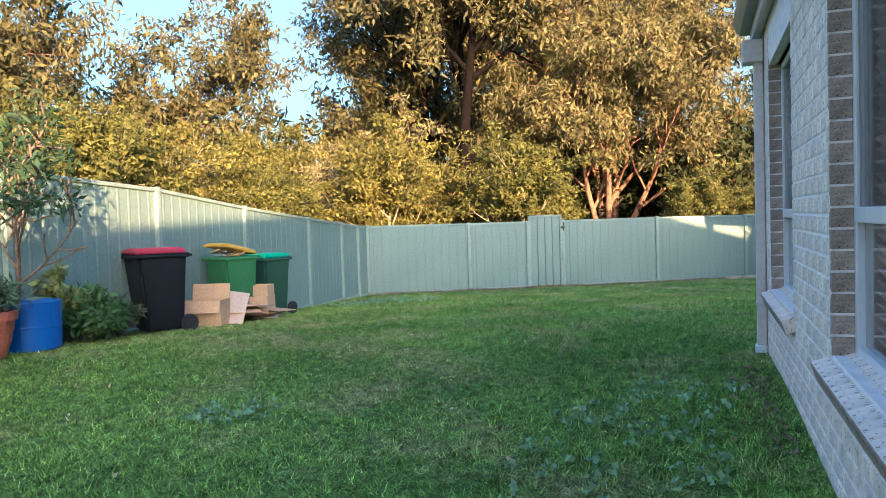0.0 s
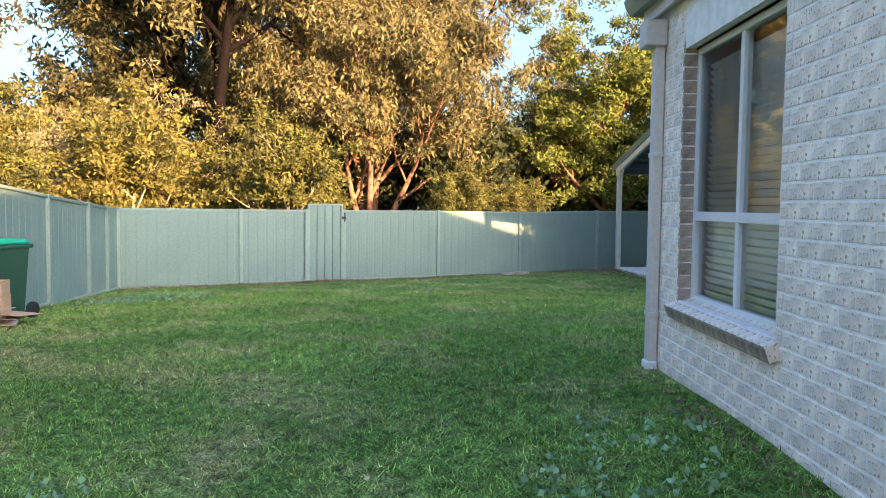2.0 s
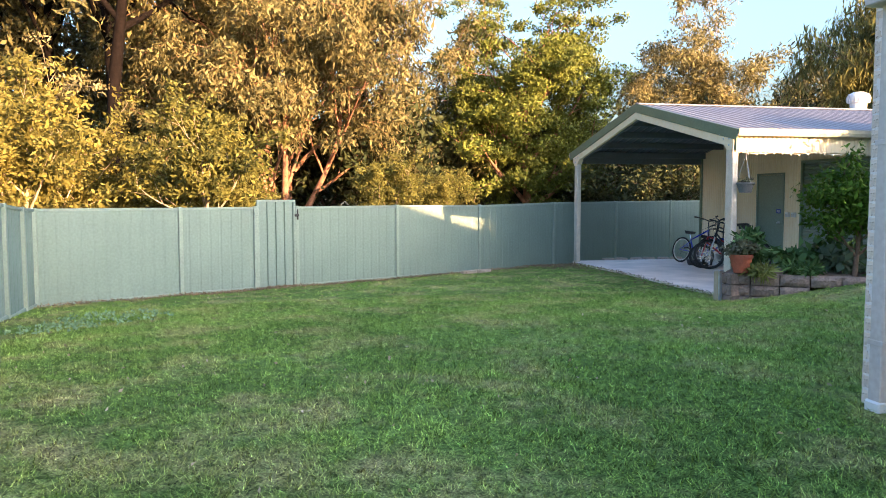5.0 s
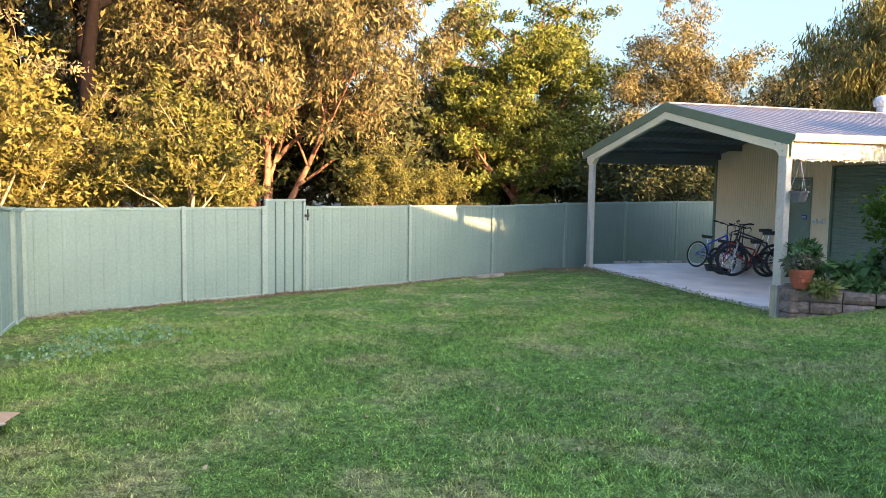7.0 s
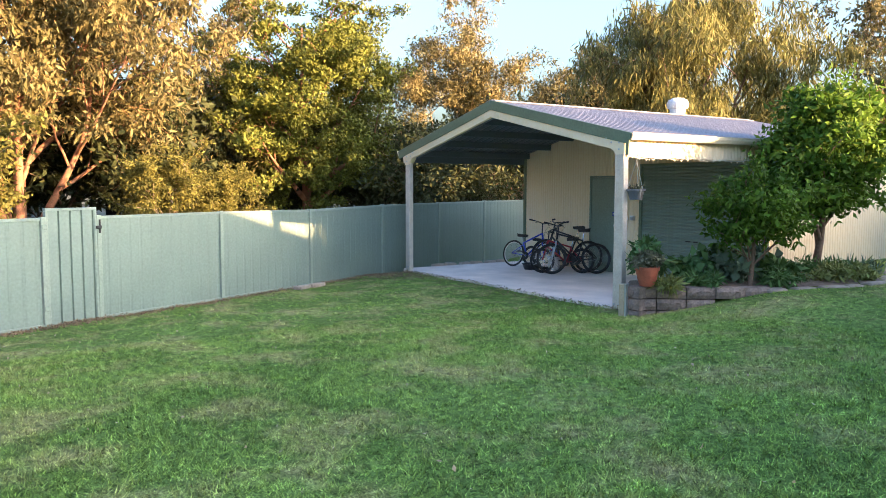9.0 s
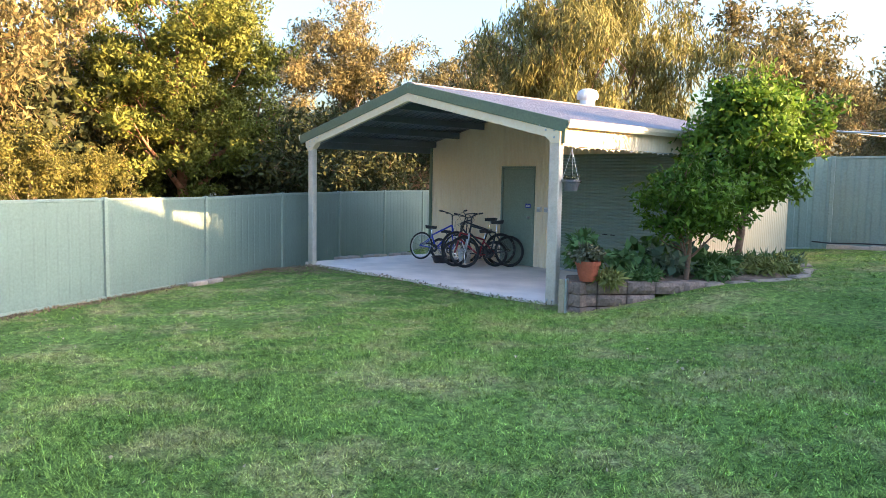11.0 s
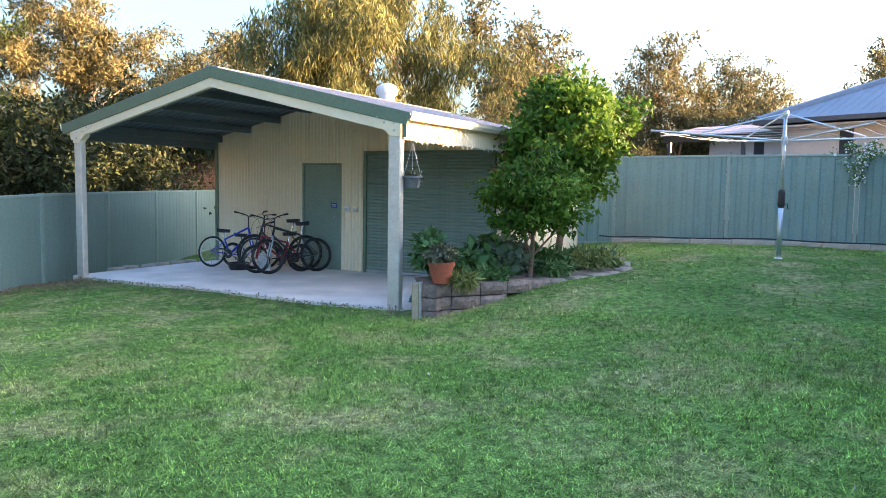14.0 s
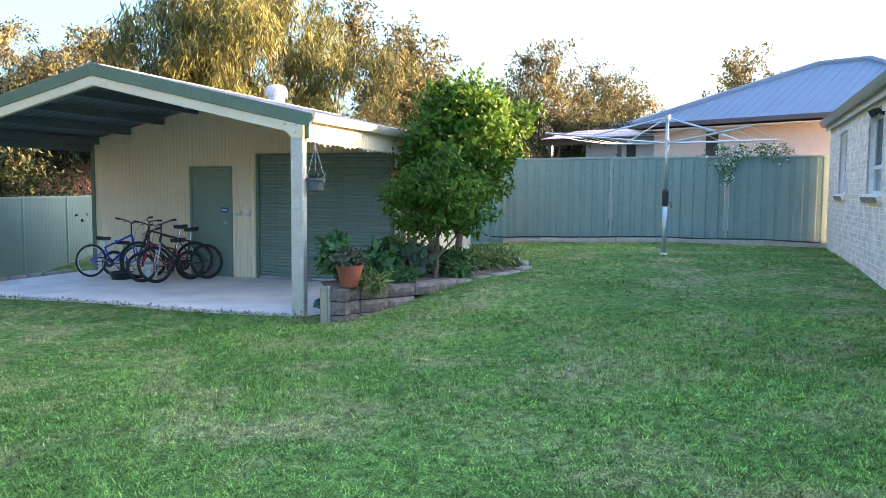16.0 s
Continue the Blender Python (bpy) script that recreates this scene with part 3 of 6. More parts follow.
M_POST = mat("post_steel", (0.66, 0.59, 0.49), 0.45, 0.1, var=0.1, scale=8, fine=40)
M_GUTTERC = mat("cream_gutter", (0.62, 0.58, 0.44), 0.35, var=0.05, scale=2, fine=25)
M_DOORGREEN = mat("door_green", (0.21, 0.28, 0.225), 0.35, var=0.06, scale=1.2, fine=30)
M_SIGNBLUE = mat("sign_blue", (0.02, 0.05, 0.35), 0.4, var=0.05)
M_WHITE = mat("white_paint", (0.78, 0.78, 0.76), 0.45, var=0.05, scale=4, fine=40)
M_LGREY = mat("light_grey_plastic", (0.55, 0.55, 0.54), 0.5, var=0.05, scale=4, fine=40)
BOLT = lathe("bolt", [(0.0, 0.012), (0.008, 0.011), (0.014, 0.006), (0.016, 0.0)], 8)
BOLT.materials.append(M_ZINC)
build_shed()


# ---- the house ----
HOUSE = pose(7.10, -3.62, 0, 0, 0, -2.0)      # outer corner; local x runs along the front wall, y along the side wall
H_EAVE, H_L, H_D = 2.94, 15.0, 11.75
WINS = [(0.64, 0.92, 2.08, 2.58), (3.42, 0.92, 4.90, 2.58), (8.2, 0.92, 9.6, 2.58)]
SIDE_WINS = [(9.35, 1.66, 10.25, 2.76), (6.0, 1.66, 7.2, 2.76)]
BW, BH, J = 0.230, 0.076, 0.010


def wall_with_holes(x0, x1, z0, z1, holes, thick, name):
    """A wall of upright pieces round its openings: local x along, y inwards."""
    bm = bmesh.new()
    xs = sorted({x0, x1, *[h[0] for h in holes], *[h[2] for h in holes]})
    for a, b in zip(xs, xs[1:]):
        hs = [h for h in holes if h[0] <= a + 1e-6 and h[2] >= b - 1e-6]
        if not hs:
            box(a, 0, z0, b, thick, z1, 0, bm)
        for h in hs:
            box(a, 0, z0, b, thick, h[1], 0, bm)
            box(a, 0, h[3], b, thick, z1, 0, bm)
    return bm


def brick_mesh(w, h=BH, d=0.03, rough=0.004, seed=0):
    """A brick face with softened, uneven edges, its front at y = 0."""
    r = random.Random(seed)
    b = 0.004
    v = []
    for y, k in ((0.0, b), (0.003, 0.0), (d, 0.0)):
        for x, z in ((k, k), (w / 2, k), (w - k, k), (w - k, h - k), (w / 2, h - k), (k, h - k)):
            e = rough if y < 0.003 else 0
            v.append((x + r.uniform(-e, e), y + r.uniform(-0.0015, 0.0015) * (y < 0.001), z + r.uniform(-e, e)))
    f = [(0, 1, 4, 5), (1, 2, 3, 4)]
    for L0 in (0, 6):
        f += [(L0 + i, L0 + 6 + i, L0 + 6 + (i + 1) % 6, L0 + (i + 1) % 6) for i in range(6)]
    return raw("brick", v, f)


def lay(x0, x1, z0, rows, holes):
    """Stretcher bond: places (x, z, width) of the bricks of a wall."""
    out = []
    for j in range(rows):
        z = z0 + j * (BH + J)
        x = x0 - (0.12 if j % 2 else 0.0)
        while x < x1 - 0.03:
            segs = [(max(x, x0), min(x + BW, x1))]
            for hx0, hz0, hx1, hz1 in holes:
                if z + BH > hz0 + 0.005 and z < hz1 - 0.005:
                    segs = [s for a, b in segs for s in ((a, min(b, hx0)), (max(a, hx1), b)) if s[1] - s[0] > 0.03]
            out += [(a, z, b - a) for a, b in segs if b - a > 0.03]
            x += BW + J
    return out


def place_bricks(parent, base, spots, material, near):
    """The nearest bricks are parts, the rest one joined mesh."""
    cache, verts, faces, n = {}, [], [], 0
    for x, z, w in spots:
        key = (round(w, 2), int(x * 7 + z * 13) % 4)
        if key not in cache:
            cache[key] = brick_mesh(key[0], seed=hash(key) % 1000)
            cache[key].materials.append(M_BRICK)
        me = cache[key]
        if near(x, z) and n < 300:
            n += 1
            p = part("brick", me, None, parent)
            p.matrix_basis = base @ pose(x, 0, z)
        else:
            o = len(verts)
            verts += [base @ (v.co + Vector((x, 0, z))) for v in me.vertices]
            faces += [tuple(o + i for i in f.vertices) for f in me.polygons]
    if verts:
        p = part("brick_wall_face", raw("brick_face", verts, faces), material, parent)
        p["kind"] = "stuff"


def window(name, wx0, z0, wx1, z1, base, label, blinds=True, dark=False):
    """Aluminium window in four lights with a rowlock brick sill; base: the wall's pose, x along, y inwards."""
    w = thing(name, HOUSE @ base @ pose(wx0, 0.0, z0), label, "window", kind="structure")
    W, H = wx1 - wx0, z1 - z0
    fy, fd, ft = 0.085, 0.06, 0.045
    for nm, b in (("frame_left", (0, fy, 0, ft, fy + fd, H)), ("frame_right", (W - ft, fy, 0, W, fy + fd, H)), ("frame_bottom", (ft, fy, 0, W - ft, fy + fd, ft)), ("frame_top", (ft, fy, H - ft, W - ft, fy + fd, H)),
                  ("mullion", (W / 2 - 0.022, fy + 0.004, ft, W / 2 + 0.022, fy + fd, H - ft)), ("transom", (ft, fy - 0.006, H * 0.34 - 0.03, W - ft, fy + fd - 0.01, H * 0.34 + 0.03))):
        part("window_frame", box(*b, 0.004), M_ALU, w)
    for a, b in ((ft, W / 2 - 0.022), (W / 2 + 0.022, W - ft)):
        for c, d in ((ft, H * 0.34 - 0.03), (H * 0.34 + 0.03, H - ft)):
            p = part("pane", box(a, fy + 0.03, c, b, fy + 0.036, d), M_GLASS, w)
            p.visible_shadow = False
    part("flyscreen", box(ft, fy + 0.014, H * 0.34 + 0.03, W / 2 - 0.022, fy + 0.018, H - ft), M_SCREEN, w, "dark flyscreen mesh")
    if blinds:
        slat = box(ft, -0.002, -0.024, W - ft, 0.001, 0.024)
        me = bpy.data.meshes.new("slat")
        slat.to_mesh(me)
        slat.free()
        me.materials.append(M_BLIND)
        for i in range(int((H - 0.1) / 0.046)):
            p = part("blind_slat", me, None, w)
            p.matrix_basis = pose(0, fy + 0.09, 0.06 + i * 0.046, 38, 0, 0)
    return w


def build_house():
    h = thing("house", HOUSE, "single storey house of pale bagged brick under a hip roof", "house", kind="structure")
    holes = WINS
    fr = part("wall_front", wall_with_holes(0, H_L, 0.0, H_EAVE, holes, 0.11, "front"), M_MORTAR, h, "pale mortar-bagged brick wall")
    fr.matrix_basis = pose(0, 0.004, 0)
    sd = part("wall_side", wall_with_holes(0, H_D, 0.0, H_EAVE, [(H_D - b, z0, H_D - a, z1) for a, z0, b, z1 in SIDE_WINS], 0.11, "side"), M_MORTAR, h)
    skew = pose(0, 0, 0, 0, 0, 0.5)  # the side wall stands slightly out of square
    side_base = skew @ pose(0, H_D, 0, 0, 0, -90)
    sd.matrix_basis = skew @ pose(0.004, H_D, 0, 0, 0, -90)
    part("wall_back", box(-0.07, H_D - 0.11, 0, H_L, H_D, H_EAVE), M_MORTAR, h)
    part("wall_end", box(H_L - 0.11, 0.11, 0, H_L, H_D - 0.11, H_EAVE), M_MORTAR, h)
    # rooms behind the windows: their darkness is painted on as near-black surfaces
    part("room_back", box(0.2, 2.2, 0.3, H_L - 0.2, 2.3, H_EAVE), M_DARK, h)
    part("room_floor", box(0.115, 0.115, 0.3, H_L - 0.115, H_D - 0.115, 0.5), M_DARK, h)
    part("ceiling", box(0.115, 0.115, H_EAVE - 0.06, H_L - 0.115, H_D - 0.115, H_EAVE - 0.01), M_EAVE, h)
    # eaves: soffit, fascia, gutter, hip roof
    o = 0.06
    part("soffit", box(-o, -o, H_EAVE - 0.02, H_L + o, -0.006, H_EAVE + 0.02), M_EAVE, h, "painted eave lining")
    part("soffit", box(-o, 0.0, H_EAVE - 0.02, -0.006, H_D + o, H_EAVE + 0.02), M_EAVE, h).matrix_basis = skew
    part("fascia", box(-o - 0.02, -o - 0.02, H_EAVE - 0.05, H_L + o, -o, H_EAVE + 0.14, 0.003), M_EAVE, h)
    part("fascia", box(-o - 0.02, -o + 0.003, H_EAVE - 0.05, -o, H_D + o, H_EAVE + 0.14, 0.003), M_EAVE, h).matrix_basis = skew
    prof = [(0.0, 0.06), (0.0, -0.05), (0.08, -0.06), (0.11, 0.0), (0.125, 0.06), (0.11, 0.06), (0.10, 0.005), (0.075, -0.045), (0.012, -0.04), (0.012, 0.06)]
    n = len(prof)
    v = [(-o - 0.02 - a, -o - 0.02 - a, H_EAVE + 0.10 + z) for a, z in prof] + [(H_L + o, -o - 0.02 - a, H_EAVE + 0.10 + z) for a, z in prof] + [(-o - 0.12 - a, H_D + o, H_EAVE + 0.10 + z) for a, z in prof]
    part("gutter", raw("gutter", v, [(i, (i + 1) % n, n + (i + 1) % n, n + i) for i in range(n)] + [((i + 1) % n, i, 2 * n + i, 2 * n + (i + 1) % n) for i in range(n)]), M_GUTTER, h, "dark green steel gutter")
    k = math.tan(radians(25.5))
    x0, x1, y0, y1 = -o, H_L + o, -o, H_D + o
    hd = (y1 - y0) / 2
    ze, zr = H_EAVE + 0.14, H_EAVE + 0.14 + hd * k
    part("roof", raw("roof", [(x0, y0, ze), (x1, y0, ze), (x1, y1, ze), (x0 - 0.10, y1, ze), (x0 + hd, y0 + hd, zr), (x1 - hd, y0 + hd, zr), (x0, y0, ze - 0.03), (x1, y0, ze - 0.03), (x1, y1, ze - 0.03), (x0 - 0.10, y1, ze - 0.03)],
                     [(0, 1, 5, 4), (1, 2, 5), (2, 3, 4, 5), (3, 0, 4), (6, 7, 1, 0), (7, 8, 2, 1), (8, 9, 3, 2), (9, 6, 0, 3), (9, 8, 7, 6)]), M_TILE, h, "dark hip roof")
    # lintel boards over the front windows
    for a, z0, b, z1 in WINS:
        part("lintel_board", box(a, 0.06, z1, b, 0.1, H_EAVE - 0.02), M_EAVE, h)
    # reveals: raw brick ends
    end = brick_mesh(0.085, rough=0.003, seed=3)
    end.materials.append(M_REVEAL)
    for a, z0, b, z1 in WINS[:2]:
        for j in range(int((z1 - z0) / (BH + J)) + 1):
            z = z0 + j * (BH + J)
            p = part("reveal_brick", end, None, h)
            p.matrix_basis = pose(a + 0.004, 0.0, z, 0, 0, 90)
    # rowlock sills
    for base, wins, mir in ((pose(0, 0, 0), WINS[:2], False), (side_base, [(H_D - b, z0, H_D - a, z1) for a, z0, b, z1 in SIDE_WINS], True)):
        for a, z0, b, z1 in wins:
            x = a - 0.06
            sill = bmesh.new()
            bmesh.ops.create_cube(sill, size=1.0)
            me = bpy.data.meshes.new("sill_brick")
            for vv in sill.verts:
                vv.co = (0.038 + vv.co.x * 0.074, 0.02 + vv.co.y * 0.20, vv.co.z * 0.086 - 0.045)
            bmesh.ops.bevel(sill, geom=sill.edges[:], offset=0.004, segments=1, affect='EDGES')
            sill.to_mesh(me)
            sill.free()
            me.materials.append(M_BRICK)
            me.materials.append(M_REVEAL)
            for f in me.polygons:
                f.material_index = 1 if f.normal.y < -0.5 else 0
            while x < b + 0.02:
                p = part("sill_brick", me, None, h)
                p.matrix_basis = base @ pose(x, 0, z0 - 0.012, 19, 0, 0)
                x += 0.082
    # bricks of the two walls
    rows = int((H_EAVE - 0.03) / (BH + J))
    place_bricks(h, pose(0, 0, 0), lay(0, 9.0, 0.03, rows, [(a, z0 - 0.06, b, H_EAVE) for a, z0, b, z1 in WINS]), M_BRICKS, lambda x, z: 0.0 <= x < 3.5 and z > 0.25 and z < 2.3)
    side_h = [(H_D - b, z0 - 0.06, H_D - a, z1) for a, z0, b, z1 in SIDE_WINS]
    place_bricks(h, side_base, lay(0, H_D, 0.03, rows, side_h), M_BRICKS, lambda x, z: False)
    # downpipe at the corner
    d = thing("downpipe", HOUSE @ pose(0.19, 0, 0), "square cream steel downpipe with a white shoe", "downpipe")
    part("pipe", box(-0.05, -0.075, 0.42, 0.05, -0.005, 2.72, 0.008), M_EAVE, d)
    part("rainhead", box(-0.09, -0.16, 2.68, 0.09, -0.005, 2.86, 0.008), M_EAVE, d)
    part("shoe", box(-0.06, -0.09, 0.34, 0.06, -0.004, 0.425, 0.01), M_WHITE, d)
    for z in (0.75, 1.9):
        part("bracket", box(-0.062, -0.079, z, 0.062, -0.002, z + 0.03, 0.002), M_EAVE, d)
    for i, (a, z0, b, z1) in enumerate(WINS[:2]):
        window("window_%d" % (i + 1), a, z0, b, z1, pose(0, 0, 0), "white aluminium window of four lights with lowered slatted blinds")
    for i, (a, z0, b, z1) in enumerate(SIDE_WINS):
        window("window_%d" % (i + 3), H_D - b, z0, H_D - a, z1, side_base, "narrow white aluminium window with dark glass", blinds=False)


build_house()


# ---- trees ----
M_BARK_PINK = mat("gum_bark_pink", (0.30, 0.155, 0.095), 0.85, var=0.35, scale=4, fine=30, bump=0.5, bump_scale=25, spec=0.1)
M_BARK_DARK = mat("ironbark", (0.008, 0.0055, 0.005), 0.95, var=0.4, scale=8, fine=40, bump=1.0, bump_scale=20, spec=0.1)
M_BARK_PALE = mat("pale_bark", (0.36, 0.29, 0.21), 0.85, var=0.25, scale=4, fine=30, bump=0.4, bump_scale=25, spec=0.1)
M_BARK_THIN = mat("thin_pink_bark", (0.34, 0.22, 0.17), 0.9, var=0.3, scale=4, fine=30, spec=0.1)
M_BARK_BROWN = mat("brown_bark", (0.20, 0.14, 0.10), 0.9, var=0.3, scale=6, fine=40, bump=0.8, bump_scale=30, spec=0.1)


def leaf_mat(name, rgb, rgb2, island=0.35, translucent=0.3):
    return mat(name, rgb, 0.55, var=0.2, scale=0.9, fine=6, rgb2=rgb2, island=island, translucent=translucent, spec=0.12)


M_LEAF_GUM = leaf_mat("gum_leaf", (0.215, 0.182, 0.074), (0.122, 0.116, 0.047), island=0.45)
M_LEAF_TALL = leaf_mat("tall_gum_leaf", (0.175, 0.152, 0.062), (0.095, 0.092, 0.038), island=0.45)
M_LEAF_BUSH = leaf_mat("wattle_leaf", (0.225, 0.195, 0.042), (0.125, 0.122, 0.032), island=0.4)
M_LEAF_CREAM = leaf_mat("cream_wattle_leaf", (0.34, 0.28, 0.14), (0.19, 0.17, 0.07), island=0.4)
M_LEAF_BUSH2 = leaf_mat("green_wattle_leaf", (0.185, 0.175, 0.040), (0.095, 0.10, 0.026), island=0.4)
M_LEAF_CYP = leaf_mat("pine_leaf", (0.165, 0.185, 0.030), (0.085, 0.105, 0.020), island=0.35, translucent=0.15)
# dim leaf colour that carries the shade of the undergrowth and woods
M_LEAF_SHADED = leaf_mat("shade_tinted_leaf", (0.065, 0.075, 0.028), (0.035, 0.045, 0.018), translucent=0.15)
M_LEAF_PEPPER = leaf_mat("pepper_leaf", (0.19, 0.185, 0.055), (0.11, 0.115, 0.04), island=0.45)
M_LEAF_CITRUS = leaf_mat("citrus_leaf", (0.125, 0.215, 0.020), (0.045, 0.10, 0.012), translucent=0.28, island=0.5)


def leaf_arrays(rng, centers, radii, count, length, width, droop, flat=1.0):
    """Pointed leaves scattered about clump centres: four corners each."""
    c = np.repeat(np.asarray(centers), count, axis=0)
    r = np.repeat(np.asarray(radii), count)[:, None]
    n = len(c)
    off = rng.normal(size=(n, 3))
    off *= (rng.random((n, 1)) ** 0.45) / (np.linalg.norm(off, axis=1, keepdims=True) + 1e-9)
    off[:, 2] *= flat
    p = c + off * r
    d = rng.normal(size=(n, 3))
    d[:, 2] -= droop
    d /= np.linalg.norm(d, axis=1, keepdims=True)
    face = off / (np.linalg.norm(off, axis=1, keepdims=True) + 1e-9) + [0, 0, 0.35]
    s = np.cross(d, face + 0.45 * rng.normal(size=(n, 3)))
    s /= np.linalg.norm(s, axis=1, keepdims=True) + 1e-9
    ln = length * (0.6 + 0.8 * rng.random((n, 1)))
    wd = width * (0.6 + 0.8 * rng.random((n, 1)))
    nrm = np.cross(d, s)
    v = np.stack([p, p + d * ln * 0.45 + s * wd / 2 + nrm * wd * 0.25, p + d * ln, p + d * ln * 0.45 - s * wd / 2 + nrm * wd * 0.25], 1).reshape(-1, 3)
    return v, np.arange(4 * n).reshape(-1, 4)


def grow(rng, p, d, length, radius, level, spec, bars, tips):
    """One limb and its side limbs; the last ones carry the clumps."""
    seg = 6 if level < 2 else 4
    path, radii = [p.copy()], [radius]
    q, e = p.copy(), d.copy()
    for i in range(seg):
        e = e + rng.normal(size=3) * spec["wander"] * (0.6 if level == 0 else 1.0)
        e[2] += spec["lift"][min(level, len(spec["lift"]) - 1)]
        e /= np.linalg.norm(e)
        q = q + e * length / seg
        path.append(q.copy())
        radii.append(max(0.008, radius * (1 - (i + 1) / seg * spec["taper"])))
    bars.append((path, radii))
    if level >= spec["levels"]:
        tips.append(path[-1])
        tips.append(path[len(path) // 2])
        return
    kids = spec["kids"][min(level, len(spec["kids"]) - 1)]
    for k in range(kids):
        t = spec["start"][min(level, len(spec["start"]) - 1)] + (1 - spec["start"][min(level, len(spec["start"]) - 1)]) * (k + rng.random()) / kids
        j = min(seg - 1, int(t * seg))
        at = path[j] + (path[j + 1] - path[j]) * (t * seg - j)
        az = 2.4 * k + rng.random() * 1.5 + level
        axis = path[j + 1] - path[j]
        axis /= np.linalg.norm(axis)
        side = np.cross(axis, [math.cos(az), math.sin(az), 0.3])
        side /= np.linalg.norm(side)
        sp = spec["spread"][min(level, len(spec["spread"]) - 1)]
        nd = axis * math.cos(sp) + side * math.sin(sp)
        grow(rng, at, nd, length * spec["shrink"][min(level, len(spec["shrink"]) - 1)] * (0.75 + 0.5 * rng.random()), max(0.01, radii[j] * 0.6), level + 1, spec, bars, tips)
    if level > 0:
        tips.append(path[-1])


SPECS = {
    "gum": dict(levels=3, kids=(6, 4, 4), start=(0.3, 0.35, 0.3), spread=(0.75, 0.7, 0.8), shrink=(0.62, 0.6, 0.55), wander=0.13, lift=(0.02, 0.05, -0.02, -0.05), taper=0.75),
    "tall": dict(levels=3, kids=(7, 4, 4), start=(0.6, 0.4, 0.3), spread=(0.8, 0.7, 0.8), shrink=(0.45, 0.6, 0.55), wander=0.09, lift=(0.03, 0.06, -0.02, -0.05), taper=0.7),
    "bush": dict(levels=2, kids=(8, 5), start=(0.15, 0.2), spread=(0.8, 0.8), shrink=(0.6, 0.5), wander=0.12, lift=(0.02, 0.06, 0.03), taper=0.8),
    "pine": dict(levels=2, kids=(17, 5), start=(0.12, 0.3), spread=(1.0, 0.8), shrink=(0.42, 0.5), wander=0.06, lift=(0.04, 0.05, 0.02), taper=0.85),
    "pepper": dict(levels=3, kids=(8, 5, 3), start=(0.2, 0.3, 0.3), spread=(0.75, 0.8, 0.8), shrink=(0.68, 0.6, 0.5), wander=0.12, lift=(0.03, 0.04, -0.12, -0.3), taper=0.8),
    "citrus": dict(levels=2, kids=(9, 5), start=(0.22, 0.25), spread=(0.8, 0.8), shrink=(0.5, 0.5), wander=0.10, lift=(0.02, 0.06, 0.03), taper=0.75),
}


def tree(name, m, kind, height, radius, bark, leafm, label, seed, stems=1, lean=0.12, clump=0.6, count=60, leaf=(0.2, 0.05), droop=0.6, flat=0.8, category="tree", sides=6, drop_low=0.0, fill=None):
    rng = np.random.default_rng(seed)
    spec = SPECS[kind]
    bars, tips = [], []
    for s in range(stems):
        a = s * 2.4 + seed
        ln = lean if stems == 1 else lean + 0.25 * rng.random()
        d = np.array([math.cos(a) * ln, math.sin(a) * ln, 1.0])
        d /= np.linalg.norm(d)
        grow(rng, np.array([math.cos(a) * radius * (stems > 1), math.sin(a) * radius * (stems > 1), -0.15]), d, height * (0.72 if kind != "pine" else 0.95) * (1 if s == 0 else 0.6 + 0.35 * rng.random()), radius * (1 if s == 0 else 0.7), 0, spec, bars, tips)
    t = thing(name, m, label, category)
    part("trunk", tubes("trunk", [b for b in bars if b[1][0] > radius * 0.3], sides + 2, False), bark, t, smooth=True)
    small = [b for b in bars if b[1][0] <= radius * 0.3]
    if small:
        part("branchwork", tubes("branchwork", small, 4, False), bark, t, smooth=True)
    tips = [q for q in tips if q[2] > drop_low * height]
    if fill:
        fn, fz, frx, frz = fill
        while fn > 0:
            q = rng.normal(size=3)
            q *= (0.35 + 0.65 * rng.random() ** 0.5) / np.linalg.norm(q)
            c = np.array([q[0] * frx, q[1] * frx, fz + q[2] * frz])
            if noise.noise(Vector(c) * (1.6 / frx) + Vector((seed, 0, 0))) > -0.12:
                tips.append(c)
                fn -= 1
    rad = clump * (0.7 + 0.6 * rng.random(len(tips)))
    v, q = leaf_arrays(rng, tips, rad, count, leaf[0], leaf[1], droop, flat)
    part("crown", quads_mesh("crown", v, q), leafm, t)
    return t


def gz(x, y):
    return float(ground_z(np.float64(x), np.float64(y)))


def at(x, y, rot=0.0, s=1.0, dz=0.0):
    return pose(x, y, gz(x, y) + dz, 0, 0, rot) @ Matrix.Scale(s, 4)


GUM_LABEL = "tall gum tree with pinkish trunks and olive hanging leaves"
hero = tree("gum_tree", at(-20.6, -7.0), "gum", 12.5, 0.24, M_BARK_PINK, M_LEAF_GUM, "spreading gum tree with several orange-pink stems beyond the fence", 3, stems=5, lean=0.08, clump=0.56, count=54, leaf=(0.27, 0.08), droop=1.1, drop_low=0.14, fill=(85, 7.6, 5.8, 4.6))
tall = tree("ironbark_tree", at(-18.0, -13.0), "tall", 17.5, 0.36, M_BARK_DARK, M_LEAF_TALL, "tall dark-barked tree with a high thin crown", 11, lean=0.03, clump=0.75, count=60, leaf=(0.32, 0.10), droop=0.8, fill=(60, 13.0, 4.5, 3.5))
